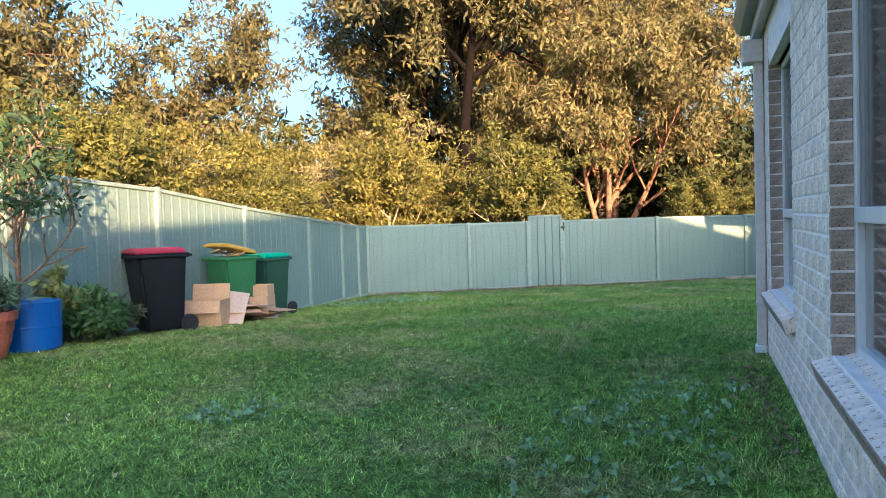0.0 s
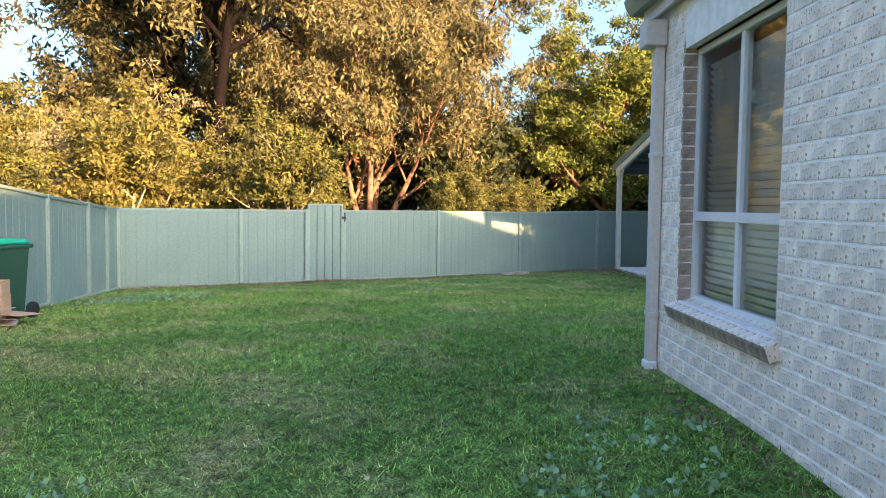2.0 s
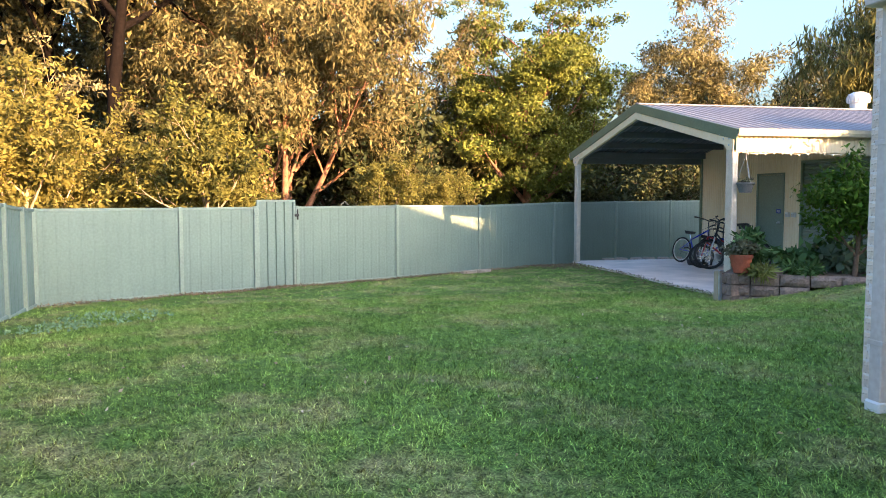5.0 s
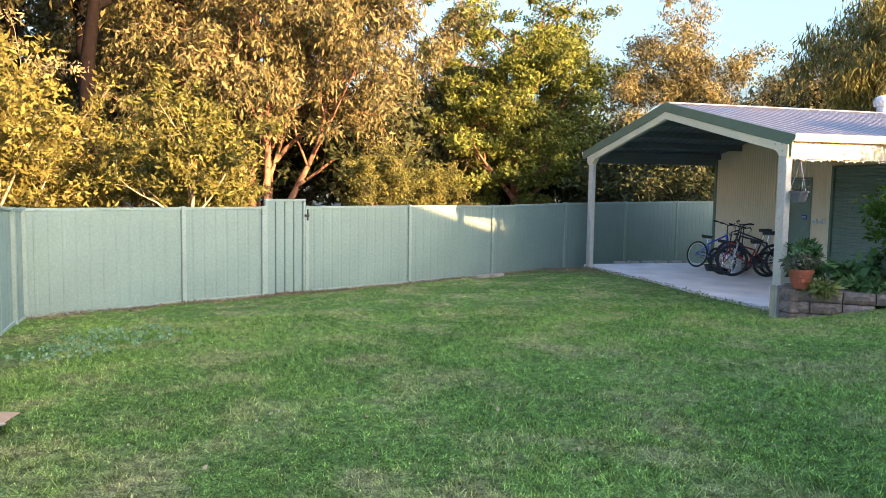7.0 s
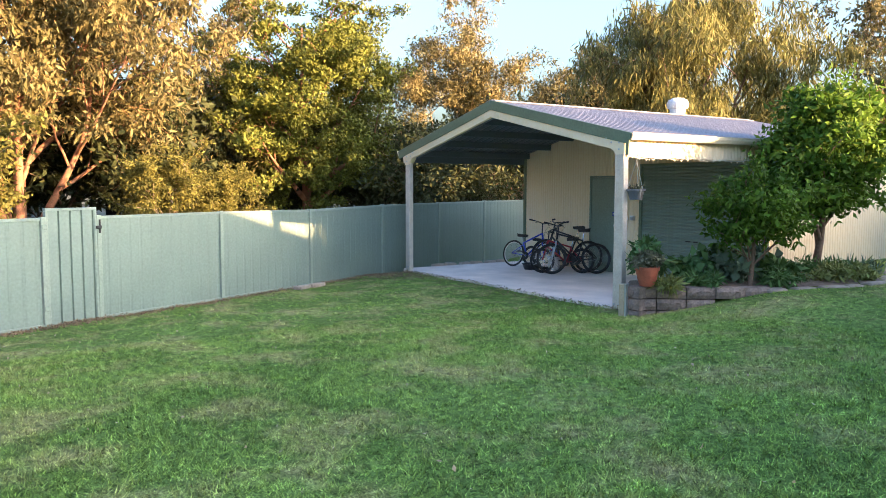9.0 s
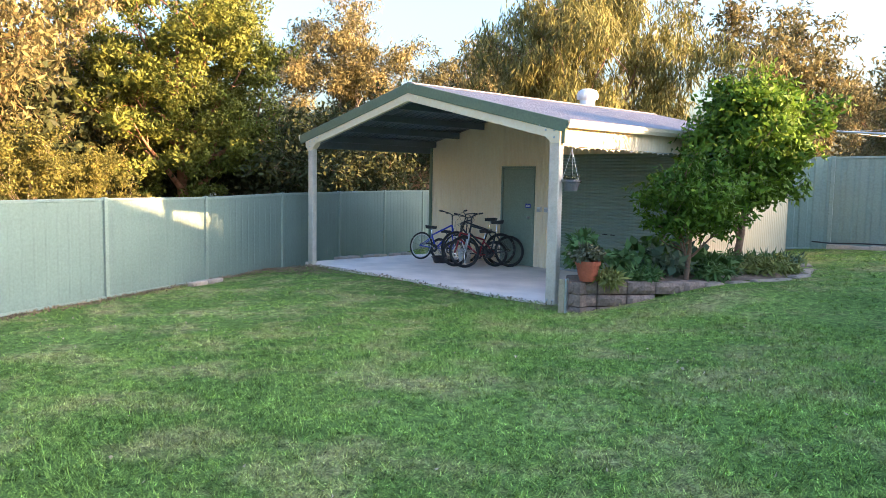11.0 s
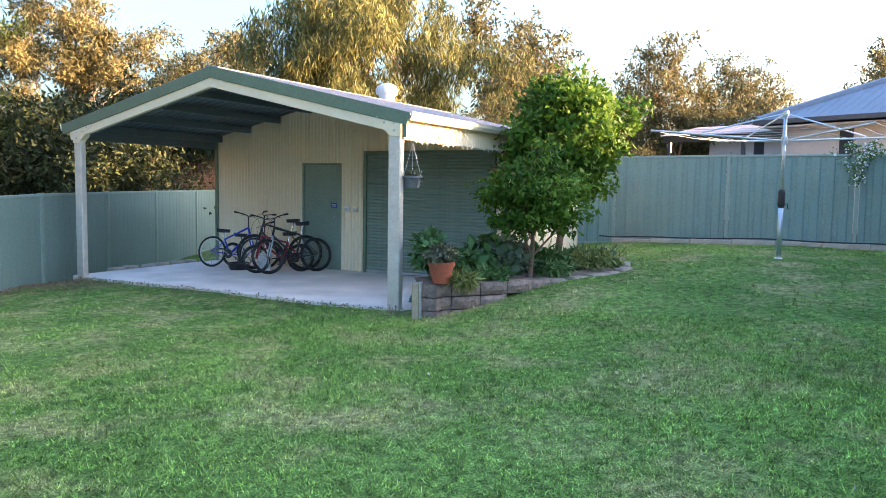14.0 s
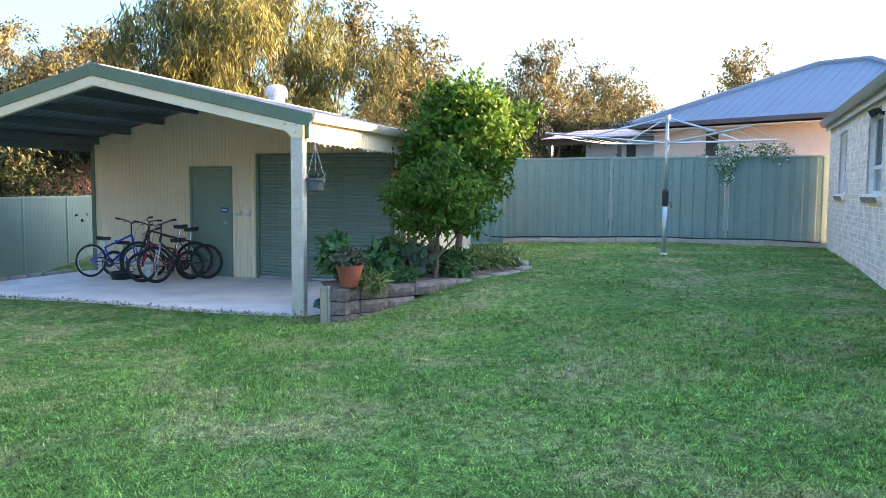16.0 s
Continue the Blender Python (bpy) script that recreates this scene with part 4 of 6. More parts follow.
cyp = tree("pine_tree", at(-22.0, 3.9), "pine", 9.4, 0.24, M_BARK_PINK, M_LEAF_CYP, "dense bright green conifer in low sun", 5, lean=0.02, clump=0.55, count=150, leaf=(0.17, 0.075), droop=-0.4, flat=0.6, fill=(330, 5.3, 3.7, 4.3))
bush = tree("wattle_tree", at(-9.5, -13.5), "bush", 5.0, 0.09, M_BARK_PALE, M_LEAF_BUSH, "rounded yellow-green wattle with pale stems", 21, stems=2, lean=0.1, clump=0.40, count=66, leaf=(0.17, 0.07), droop=0.0, flat=0.6, drop_low=0.3, fill=(45, 3.6, 1.9, 1.4))
bush2 = tree("wattle_tree", at(-12.0, -9.2), "bush", 4.4, 0.09, M_BARK_PALE, M_LEAF_BUSH2, "green wattle with pale forked stems and open crown", 25, stems=2, lean=0.2, clump=0.38, count=62, leaf=(0.17, 0.07), droop=0.2, flat=0.6, fill=(50, 3.1, 1.8, 1.4), drop_low=0.3)
bush3 = tree("wattle_tree", at(-11.6, -15.6), "bush", 5.4, 0.09, M_BARK_PALE, M_LEAF_CREAM, "pale cream-tipped wattle with thin crown", 28, stems=2, lean=0.15, clump=0.36, count=48, leaf=(0.15, 0.055), droop=0.1, flat=0.5, fill=(26, 4.0, 1.7, 1.2), drop_low=0.4)
gum2 = tree("gum_tree", at(-27.0, -20.0), "gum", 14.0, 0.28, M_BARK_PINK, M_LEAF_TALL, GUM_LABEL, 8, stems=2, lean=0.1, clump=0.85, count=34, leaf=(0.42, 0.15), droop=1.0, fill=(90, 10.0, 4.6, 4.0))
# shadowed understorey: the shade is painted into the leaves
dark_tree = tree("bush_tree", at(-24.0, -2.0), "bush", 6.5, 0.12, M_BARK_BROWN, M_LEAF_SHADED, "understorey tree with shade put into its dark leaf colour", 31, stems=3, lean=0.2, clump=0.8, count=20, leaf=(0.36, 0.15), droop=0.2, flat=0.7, fill=(70, 3.4, 2.6, 2.6))
pale = tree("gum_tree", at(-26.9, 13.6), "gum", 9.8, 0.20, M_BARK_PALE, M_LEAF_GUM, "leaning gum with a cream trunk and thin reddish crown", 14, lean=0.35, clump=0.65, count=90, leaf=(0.24, 0.075), droop=0.8, drop_low=0.3, fill=(90, 8.0, 2.8, 2.0))
pepper = tree("pepper_tree", at(-10.2, 14.8), "pepper", 8.3, 0.22, M_BARK_BROWN, M_LEAF_PEPPER, "weeping pepper tree with fine hanging foliage", 17, lean=0.05, clump=0.5, count=95, leaf=(0.34, 0.05), droop=2.2, flat=1.3, fill=(150, 5.6, 3.5, 2.9))


def scatter(src, spots):
    for x, y, rot, s in spots:
        copy_thing(src, at(x, y, rot, s))


scatter(tall, [(-24, -16.5, 80, 0.95), (-34, -2, 150, 1.1), (-36, -20, 40, 1.1), (-20.5, -13.2, 210, 1.0)])
scatter(gum2, [(-17.2, -26.1, 90, 0.85), (-33, -12, 200, 0.95), (-15, -35, 140, 0.85), (-40, 6, 250, 0.75), (-8, -30, 60, 0.8), (-45, -15, 20, 1.2)])
scatter(bush, [(-8.0, -18.5, 40, 0.9), (-15.5, -13.2, 220, 0.8), (-3.5, -18.0, 300, 0.85), (-14.0, -19.5, 20, 1.1), (-8.5, -23.5, 170, 1.15), (3.0, -20.0, 100, 1.0), (-14, -26, 60, 1.2), (-20, -20, 280, 1.1)])
scatter(bush3, [(-6.5, -19.5, 200, 0.9)])
scatter(bush2, [(-6.0, -15.2, 250, 0.75), (-17.5, -16.0, 80, 1.05), (-0.5, -17.0, 10, 0.95), (-4.5, -22, 190, 1.2), (-16.5, -10.4, 330, 0.8), (-16.0, -3.5, 60, 0.7), (-13.5, -21.5, 210, 1.2), (0.5, -22, 20, 1.1), (-17.5, -1.0, 150, 0.6)])
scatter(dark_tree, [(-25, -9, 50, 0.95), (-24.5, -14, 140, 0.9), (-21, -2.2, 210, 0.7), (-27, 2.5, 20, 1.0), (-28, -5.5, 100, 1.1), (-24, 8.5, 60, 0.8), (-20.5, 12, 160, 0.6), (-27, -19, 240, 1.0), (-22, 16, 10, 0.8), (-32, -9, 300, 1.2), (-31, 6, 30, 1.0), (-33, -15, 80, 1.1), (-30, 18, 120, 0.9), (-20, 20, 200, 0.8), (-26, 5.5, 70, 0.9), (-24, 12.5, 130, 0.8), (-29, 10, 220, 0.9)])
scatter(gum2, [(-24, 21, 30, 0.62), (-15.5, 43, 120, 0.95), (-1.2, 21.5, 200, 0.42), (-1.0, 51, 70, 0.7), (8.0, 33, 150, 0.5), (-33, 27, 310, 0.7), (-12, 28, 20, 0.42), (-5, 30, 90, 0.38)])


sapling = tree("sapling_tree", at(-15.6, 9.2), "bush", 4.6, 0.06, M_BARK_THIN, M_LEAF_SHADED, "thin pink-stemmed sapling in a thicket beyond the fence", 44, stems=5, lean=0.18, clump=0.4, count=14, leaf=(0.22, 0.08), droop=0.4, drop_low=0.55)
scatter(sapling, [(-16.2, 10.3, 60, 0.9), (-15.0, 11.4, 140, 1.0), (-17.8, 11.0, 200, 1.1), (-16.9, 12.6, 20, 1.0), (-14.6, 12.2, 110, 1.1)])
# the last two are unseen behind the shed, added to block sun on the fence
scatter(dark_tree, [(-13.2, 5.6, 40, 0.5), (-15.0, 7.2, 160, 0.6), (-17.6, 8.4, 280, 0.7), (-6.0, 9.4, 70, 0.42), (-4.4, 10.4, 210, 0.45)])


def far_woods():
    """The bush beyond, too far to tell its trees apart; its dimness is leaf colour."""
    rng = np.random.default_rng(90)
    n = 1700
    az = radians(70) + radians(225) * rng.random(n)
    rad = 44 + 16 * rng.random(n)
    top = np.where(az > radians(125), 8.5, 4.5) * (0.8 + 0.25 * np.sin(az * 23) + 0.2 * np.sin(az * 51))
    cen = np.stack([np.cos(az) * rad, np.sin(az) * rad, rng.random(n) ** 0.8 * top], -1)
    v, q = leaf_arrays(rng, cen, np.full(n, 1.3), 20, 0.8, 0.32, 0.3, 0.8)
    me = quads_mesh("far_woods", v, q)
    me.materials.append(M_LEAF_SHADED)
    tagged(new("far_woods", me), "dense woodland closing the distance, its dimness put into the leaf colour", "woods", kind="stuff")


far_woods()


# ---- neighbours' houses ----
M_NROOF = mat("blue_grey_roof", (0.235, 0.255, 0.30), 0.7, 0.0, var=0.05, scale=1.5, fine=20)
M_NWALL = mat("render_wall", (0.56, 0.47, 0.40), 0.85, var=0.08, scale=2, fine=30)


def hip_house(name, m, L, D, z_floor, z_eave, pitch, label):
    h = thing(name, m, label, "house", kind="structure")
    o, k = 0.45, math.tan(radians(pitch))
    part("wall", box(0, 0, z_floor, L, 0.2, z_eave, 0.01), M_NWALL, h, "warm beige rendered wall")
    part("wall", box(0, 0.2, z_floor, 0.2, D - 0.2, z_eave, 0.01), M_NWALL, h)
    part("wall", box(L - 0.2, 0.2, z_floor, L, D - 0.2, z_eave, 0.01), M_NWALL, h)
    part("wall", box(0, D - 0.2, z_floor, L, D, z_eave, 0.01), M_NWALL, h)
    part("soffit", box(-o, -o, z_eave - 0.03, L + o, D + o, z_eave, 0.005), M_EAVE, h)
    x0, x1, y0, y1 = -o, L + o, -o, D + o
    hd = min(x1 - x0, y1 - y0) / 2
    ze = z_eave + 0.16
    zr = ze + hd * k
    top = [(x0 + hd, y0 + hd, zr), (x1 - hd, y1 - hd, zr)]
    part("roof", raw("roof", [(x0, y0, ze), (x1, y0, ze), (x1, y1, ze), (x0, y1, ze), *top, (x0, y0, ze - 0.04), (x1, y0, ze - 0.04), (x1, y1, ze - 0.04), (x0, y1, ze - 0.04)],
                     [(0, 1, 5, 4), (1, 2, 5), (2, 3, 4, 5), (3, 0, 4), (6, 7, 1, 0), (7, 8, 2, 1), (8, 9, 3, 2), (9, 6, 0, 3), (9, 8, 7, 6)]), M_NROOF, h, "blue-grey steel hip roof")
    rib = []
    for i in range(int((x1 - x0) / 0.25)):
        x = x0 + (i + 0.5) * 0.25
        d = min(x - x0, x1 - x, hd)
        if d > 0.3:
            rib.append(([(x, y0, ze + 0.004), (x, y0 + d, ze + d * k + 0.004)], 0.010))
    part("roof_rib", tubes("roof_rib", rib, 4), M_NROOF, h)["kind"] = "stuff"
    for a, b in (((x0, y0, ze), top[0]), ((x1, y0, ze), top[1]), ((x0, y1, ze), top[0]), (top[0], top[1])):
        part("ridge_cap", tubes("ridge_cap", [([(a[0], a[1], a[2] + 0.03), (b[0], b[1], b[2] + 0.03)], 0.09)], 6), M_NROOF, h)
    part("gutter", box(x0 - 0.1, y0 - 0.1, ze - 0.12, x1 + 0.1, y0 - 0.0, ze + 0.01, 0.01, box(x0 - 0.1, y0, ze - 0.12, x0, y1, ze + 0.01, 0.01)), M_GUTTER_DK, h, "dark steel gutter")
    w = part("window", box(1.6, -0.02, z_eave - 1.3, 1.95, 0.02, z_eave - 0.12, 0.01), M_DARK, h, "narrow dark window")
    return h


M_GUTTER_DK = mat("dark_gutter", (0.07, 0.07, 0.08), 0.4, var=0.06, scale=2, fine=30)
n1 = hip_house("neighbour_house", pose(3.6, 14.2, 0, 0, 0, -26), 8.0, 6.6, 0.0, 3.45, 25, "beige rendered house with a blue-grey hip roof behind the fence")
n2 = hip_house("neighbour_house", pose(0.6, 21.0, 0, 0, 0, -10), 9.0, 8.0, 0.0, 3.6, 19, "further house with a pale blue-grey roof")


def build_pergola():
    p = thing("pergola", pose(0.3, 15.6, 0, 0, 0, -20), "dark pergola with a pale pinkish awning sheet", "pergola")
    for x in (0.0, 2.4, 4.6):
        part("post", box(x - 0.05, -0.05, 0.2, x + 0.05, 0.05, 3.2, 0.005), M_GUTTER_DK, p)
    part("beam", box(-0.2, -0.06, 3.15, 4.8, 0.06, 3.32, 0.005), M_GUTTER_DK, p)
    s = part("awning", sheet("awning", 5.0, 2.4, CORRUGATED, 0.082), M_AWN, p, "pale pinkish corrugated awning")
    s.matrix_basis = pose(-0.2, -0.3, 3.34, -80, 0, 0)


M_AWN = mat("awning_sheet", (0.40, 0.30, 0.29), 0.5, var=0.06, scale=2, fine=20)
build_pergola()


# ---- clothes hoist ----
def build_hoist():
    x, y = 4.46, 4.25
    g = gz(x, y)
    h = thing("clothes_hoist", pose(x, y, g), "galvanised rotary clothes hoist standing in the lawn", "clothes line")
    part("mast_lower", tubes("mast", [([(0, 0, -0.1), (0, 0, 0.95)], 0.038)], 14), M_ZINC, h, smooth=True)
    part("mast_upper", tubes("mast", [([(0, 0, 0.9), (0, 0, 2.27)], 0.027)], 14), M_ZINC, h, smooth=True)
    part("winder", tubes("winder", [([(0, 0, 0.80), (0, 0, 0.84), (0, 0, 1.04), (0, 0, 1.08)], [0.042, 0.055, 0.055, 0.042])], 14), M_BLACK, h, "black winder housing")
    part("crank", tubes("crank", [([(0.05, 0, 0.86), (0.09, 0, 0.86), (0.10, 0, 0.78)], 0.009)], 8), M_BLACK, h)
    part("hub", tubes("hub", [([(0, 0, 1.78), (0, 0, 1.90)], 0.05)], 12), M_ZINC, h)
    part("cap", tubes("cap", [([(0, 0, 2.22), (0, 0, 2.30)], 0.045)], 12), M_ZINC, h)
    R, zt = 2.15, 1.93
    ends = []
    for i in range(4):
        a = radians(34 + 90 * i)
        e = Vector((math.cos(a) * R, math.sin(a) * R, zt + 0.02))
        ends.append(e)
        part("arm", tubes("arm", [([(0, 0, 1.84), e], 0.016)], 8), M_ZINC, h)
        part("stay", tubes("stay", [([(0, 0, 2.26), e * 0.62 + Vector((0, 0, 0.73))], 0.013)], 8), M_ZINC, h)
    for k in range(5):
        f = 1 - k * 0.16
        for i in range(4):
            a, b = ends[i], ends[(i + 1) % 4]
            p = part("line", tubes("line", [([(a.x * f, a.y * f, 1.84 + (a.z - 1.84) * f), ((a.x + b.x) / 2 * f, (a.y + b.y) / 2 * f, 1.82 + (a.z - 1.84) * f), (b.x * f, b.y * f, 1.84 + (b.z - 1.84) * f)], 0.004)], 4), M_LGREY, h)
    base = part("foot", lathe("foot", [(0.0, 0.02), (0.05, 0.02), (0.07, 0.0), (0.08, -0.04)], 16), M_CONC, h)


build_hoist()

# edging along the north fence, the low block by the back fence, the dripper pipe
M_EDGE = mat("edging_concrete", (0.46, 0.38, 0.32), 0.9, var=0.25, scale=4, fine=40, bump=0.6, bump_scale=40)
for i in range(8):
    x0 = 0.75 + i * 0.84
    y0 = 8.0 + 0.013 * i
    e = tagged(new("edging_block"), "weathered concrete edging block along the fence foot", "edging", group="edging along the north fence")
    e.matrix_world = pose(x0, y0, gz(x0, y0))
    part("block", box(0, -0.1, -0.1, 0.83, 0.1, 0.10, 0.015), M_EDGE, e)
pl = [(0.5, 7.78, gz(0.5, 7.7) + 0.16)] + [(0.8 + i * 0.5, 7.98 + 0.02 * math.sin(i * 2.1), gz(0.8 + i * 0.5, 8) + 0.118 + 0.012 * math.sin(i * 1.3)) for i in range(14)]
tagged(part("irrigation_pipe", tubes("irrigation_pipe", [(pl, 0.014)], 8), M_BLACK, smooth=True), "thin black irrigation pipe lying on the edging", "pipe")
for i, (x, y, a) in enumerate(((-5.55, -3.05, 116), (-5.72, -2.68, 116))):
    e = tagged(new("edging_block"), "brown kerb block lying at the fence foot", "edging", group="blocks at the back fence")
    e.matrix_world = pose(x + 0.16, y + 0.05, gz(x, y), 0, 0, a)
    part("block", box(-0.2, -0.06, -0.1, 0.19, 0.06, 0.07, 0.012), M_EDGE, e)

for i in range(6):
    e = tagged(new("edging_block"), "rough brown stone along the back of the slab", "edging", group="stones behind the slab")
    e.matrix_world = pose(-6.90 - 0.05 * (i % 2), 1.0 + i * 0.38, -0.05, 3 * (i % 3) - 3, 4 * (i % 2), 90 + 7 * (i % 3))
    part("block", box(-0.16, -0.08, -0.30, 0.15, 0.07, 0.09, 0.025), M_EDGE, e)

# ---- garden bed by the shed ----
M_BLOCK = mat("split_block", (0.26, 0.195, 0.16), 0.95, var=0.35, scale=7, fine=35, bump=1.0, bump_scale=30, objrand=0.15)
M_CAP = mat("cap_stone", (0.27, 0.225, 0.18), 0.95, var=0.25, scale=6, fine=35, bump=0.6, bump_scale=40, objrand=0.12)
M_TIMBER = mat("sleeper_timber", (0.46, 0.38, 0.26), 0.85, var=0.25, scale=3, fine=60, bump=0.3)
BED = [Vector((0.80, -0.62)), Vector((1.30, -0.05)), Vector((1.72, 0.55)), Vector((2.02, 1.2)), Vector((2.30, 1.95)), Vector((2.42, 2.65)), Vector((2.30, 3.4)), Vector((1.95, 4.0)), Vector((1.4, 4.5))]


def bed_point(s):
    i = 0
    while i < len(BED) - 2 and s > (BED[i + 1] - BED[i]).length:
        s -= (BED[i + 1] - BED[i]).length
        i += 1
    d = (BED[i + 1] - BED[i])
    return BED[i] + d.normalized() * s, math.degrees(math.atan2(d.y, d.x))


def split_block(L, h, seed):
    """A split-face wall block: rough, bulging front at y = 0."""
    r = random.Random(seed)
    nx, nz, v, f = 7, 4, [], []
    for j in range(nz):
        for i in range(nx):
            edge = i in (0, nx - 1) or j in (0, nz - 1)
            v.append((i / (nx - 1) * L, -(0.0 if edge else 0.025 + r.uniform(-0.012, 0.014)), j / (nz - 1) * h + (0 if edge else r.uniform(-0.008, 0.008))))
    for j in range(nz - 1):
        for i in range(nx - 1):
            a = j * nx + i
            f.append((a, a + 1, a + nx + 1, a + nx))
    b = len(v)
    v += [(0, 0.2, 0), (L, 0.2, 0), (L, 0.2, h), (0, 0.2, h)]
    bl, br, tr, tl = 0, nx - 1, nz * nx - 1, (nz - 1) * nx
    f += [(b, b + 3, b + 2, b + 1), (bl, tl, b + 3, b), (br, b + 1, b + 2, tr), (tl, tr, b + 2, b + 3), (br, bl, b, b + 1)]
    return raw("block", v, f)


def build_bed():
    w = thing("retaining_wall", pose(0, 0, 0), "low retaining wall of weathered split-face blocks", "garden wall", kind="structure")
    blocks = [split_block(0.385, 0.155, k) for k in range(4)]
    for b in blocks:
        b.materials.append(M_BLOCK)
    for row in range(3):
        s, i = 0.0, 0
        while s < (1.9 if row == 2 else 1.15 if row == 1 else 0.75):
            p, a = bed_point(s)
            z = -0.03 + row * 0.168
            o = part("block", blocks[(i + row * 2) % 4], None, w)
            o.matrix_basis = pose(p.x, p.y, z, 0, 0, a)
            s += 0.40
            i += 1
    # side return towards the shed
    for row in range(3):
        o = part("block", blocks[row], None, w)
        o.matrix_basis = pose(0.78, -0.2, -0.03 + row * 0.168, 0, 0, -90)
    s, k = 1.9, 0
    while s < 6.6:
        p, a = bed_point(s)
        e = tagged(new("border_stone"), "flat grey border stone at the edge of the bed", "stone", group="border stones of the bed")
        e.matrix_world = pose(p.x, p.y, max(gz(p.x, p.y), 0.42) - 0.03, random.Random(k).uniform(-4, 4), random.Random(k + 9).uniform(-4, 4), a + random.Random(k + 5).uniform(-12, 12))
        part("stone", box(0, -0.09, -0.05, 0.30 + 0.06 * (k % 3), 0.10, 0.06, 0.025), M_CAP, e)
        s += 0.42
        k += 1
    # soil
    verts, faces = [], []
    n = 26
    for i in range(n):
        p, a = bed_point(i / (n - 1) * 6.2)
        for j in range(9):
            f = j / 8
            x, y = p.x + (0.36 - p.x) * f, p.y + (min(max(p.y, -0.1), 4.6) - p.y) * f
            verts.append((x - 0.1 * (1 - f), y + 0.06 * (1 - f), 0.44 + 0.07 * noise.noise((x * 2, y * 2, 3)) + 0.05 * math.sin(f * 3)))
    for i in range(n - 1):
        for j in range(8):
            a = i * 9 + j
            faces.append((a, a + 1, a + 10, a + 9))
    o = part("bed_soil", raw("bed_soil", verts, faces), M_SOIL, smooth=True)
    tagged(o, "dark bare garden soil with litter", "soil", kind="structure")
    t = thing("retaining_board", pose(0.36, -0.45, 0), "pale timber sleeper holding the bed beside the slab", "sleeper", kind="structure")
    part("board", box(-0.03, 0.75, -0.15, 0.03, 4.0, 0.44, 0.01), M_TIMBER, t)
    q = thing("sleeper_post", pose(0.74, -0.66, 0, 0, 0, 20), "pale timber end post with a galvanised strip", "post")
    part("timber", box(-0.05, -0.03, -0.1, 0.04, 0.05, 0.49, 0.008), M_TIMBER, q)
    part("steel_channel", box(0.042, -0.04, -0.1, 0.07, 0.055, 0.50, 0.004), M_ZINC, q)


build_bed()

M_TERRA = mat("terracotta_plastic", (0.36, 0.10, 0.055), 0.6, var=0.12, scale=6, fine=40)
M_PLANT = leaf_mat("garden_leaf", (0.13, 0.22, 0.07), (0.07, 0.14, 0.045), translucent=0.2)
M_PLANT2 = leaf_mat("pale_garden_leaf", (0.15, 0.21, 0.13), (0.09, 0.14, 0.09), translucent=0.2)
M_PLANTDRY = leaf_mat("yellowing_leaf", (0.30, 0.32, 0.10), (0.16, 0.20, 0.06), translucent=0.2)
M_SUCC = leaf_mat("succulent_leaf", (0.13, 0.13, 0.09), (0.09, 0.10, 0.05), translucent=0.05)


def plant(name, m, h, r, stems, leaf, count, leafm, label, seed, droop=0.2, category="plant", flat=0.7):
    """A small plant: thin stems from one foot, leaves in loose clumps."""
    rng = np.random.default_rng(seed)
    t = thing(name, m, label, category)
    bars, tips = [], []
    for i in range(stems):
        a, q = rng.random() * 6.28, rng.random() ** 0.6
        e = np.array([math.cos(a) * r * q, math.sin(a) * r * q, h * (0.55 + 0.5 * rng.random()) * (1 - 0.3 * q)])
        bars.append(([(0, 0, 0), tuple(e * 0.5 + [0, 0, h * 0.1]), tuple(e)], [0.008, 0.006, 0.003]))
        tips += [e, e * 0.62 + [0, 0, h * 0.06]]
    part("stems", tubes("stem", bars, 4, False), M_STEM, t)["kind"] = "stuff"
    v, f = leaf_arrays(rng, tips, np.full(len(tips), r * 0.42), count, leaf[0], leaf[1], droop, flat)
    part("foliage", quads_mesh("foliage", v, f), leafm, t)
    return t


M_STEM = mat("green_stem", (0.12, 0.15, 0.06), 0.7, var=0.2)


def terracotta_pot(m, s, label, material):
    t = thing("plant_pot", m, label, "plant pot")
    part("body", lathe("pot", [(0.0, 0.0), (0.10 * s, 0.0), (0.125 * s, 0.08 * s), (0.13 * s, 0.085 * s), (0.14 * s, 0.15 * s), (0.145 * s, 0.155 * s), (0.155 * s, 0.22 * s), (0.17 * s, 0.22 * s), (0.172 * s, 0.27 * s), (0.155 * s, 0.272 * s), (0.14 * s, 0.20 * s), (0.0, 0.2 * s)], 24), material, t)
    part("soil", lathe("soil", [(0.0, 0.235 * s), (0.148 * s, 0.23 * s)], 24), M_SOIL, t)
    return t


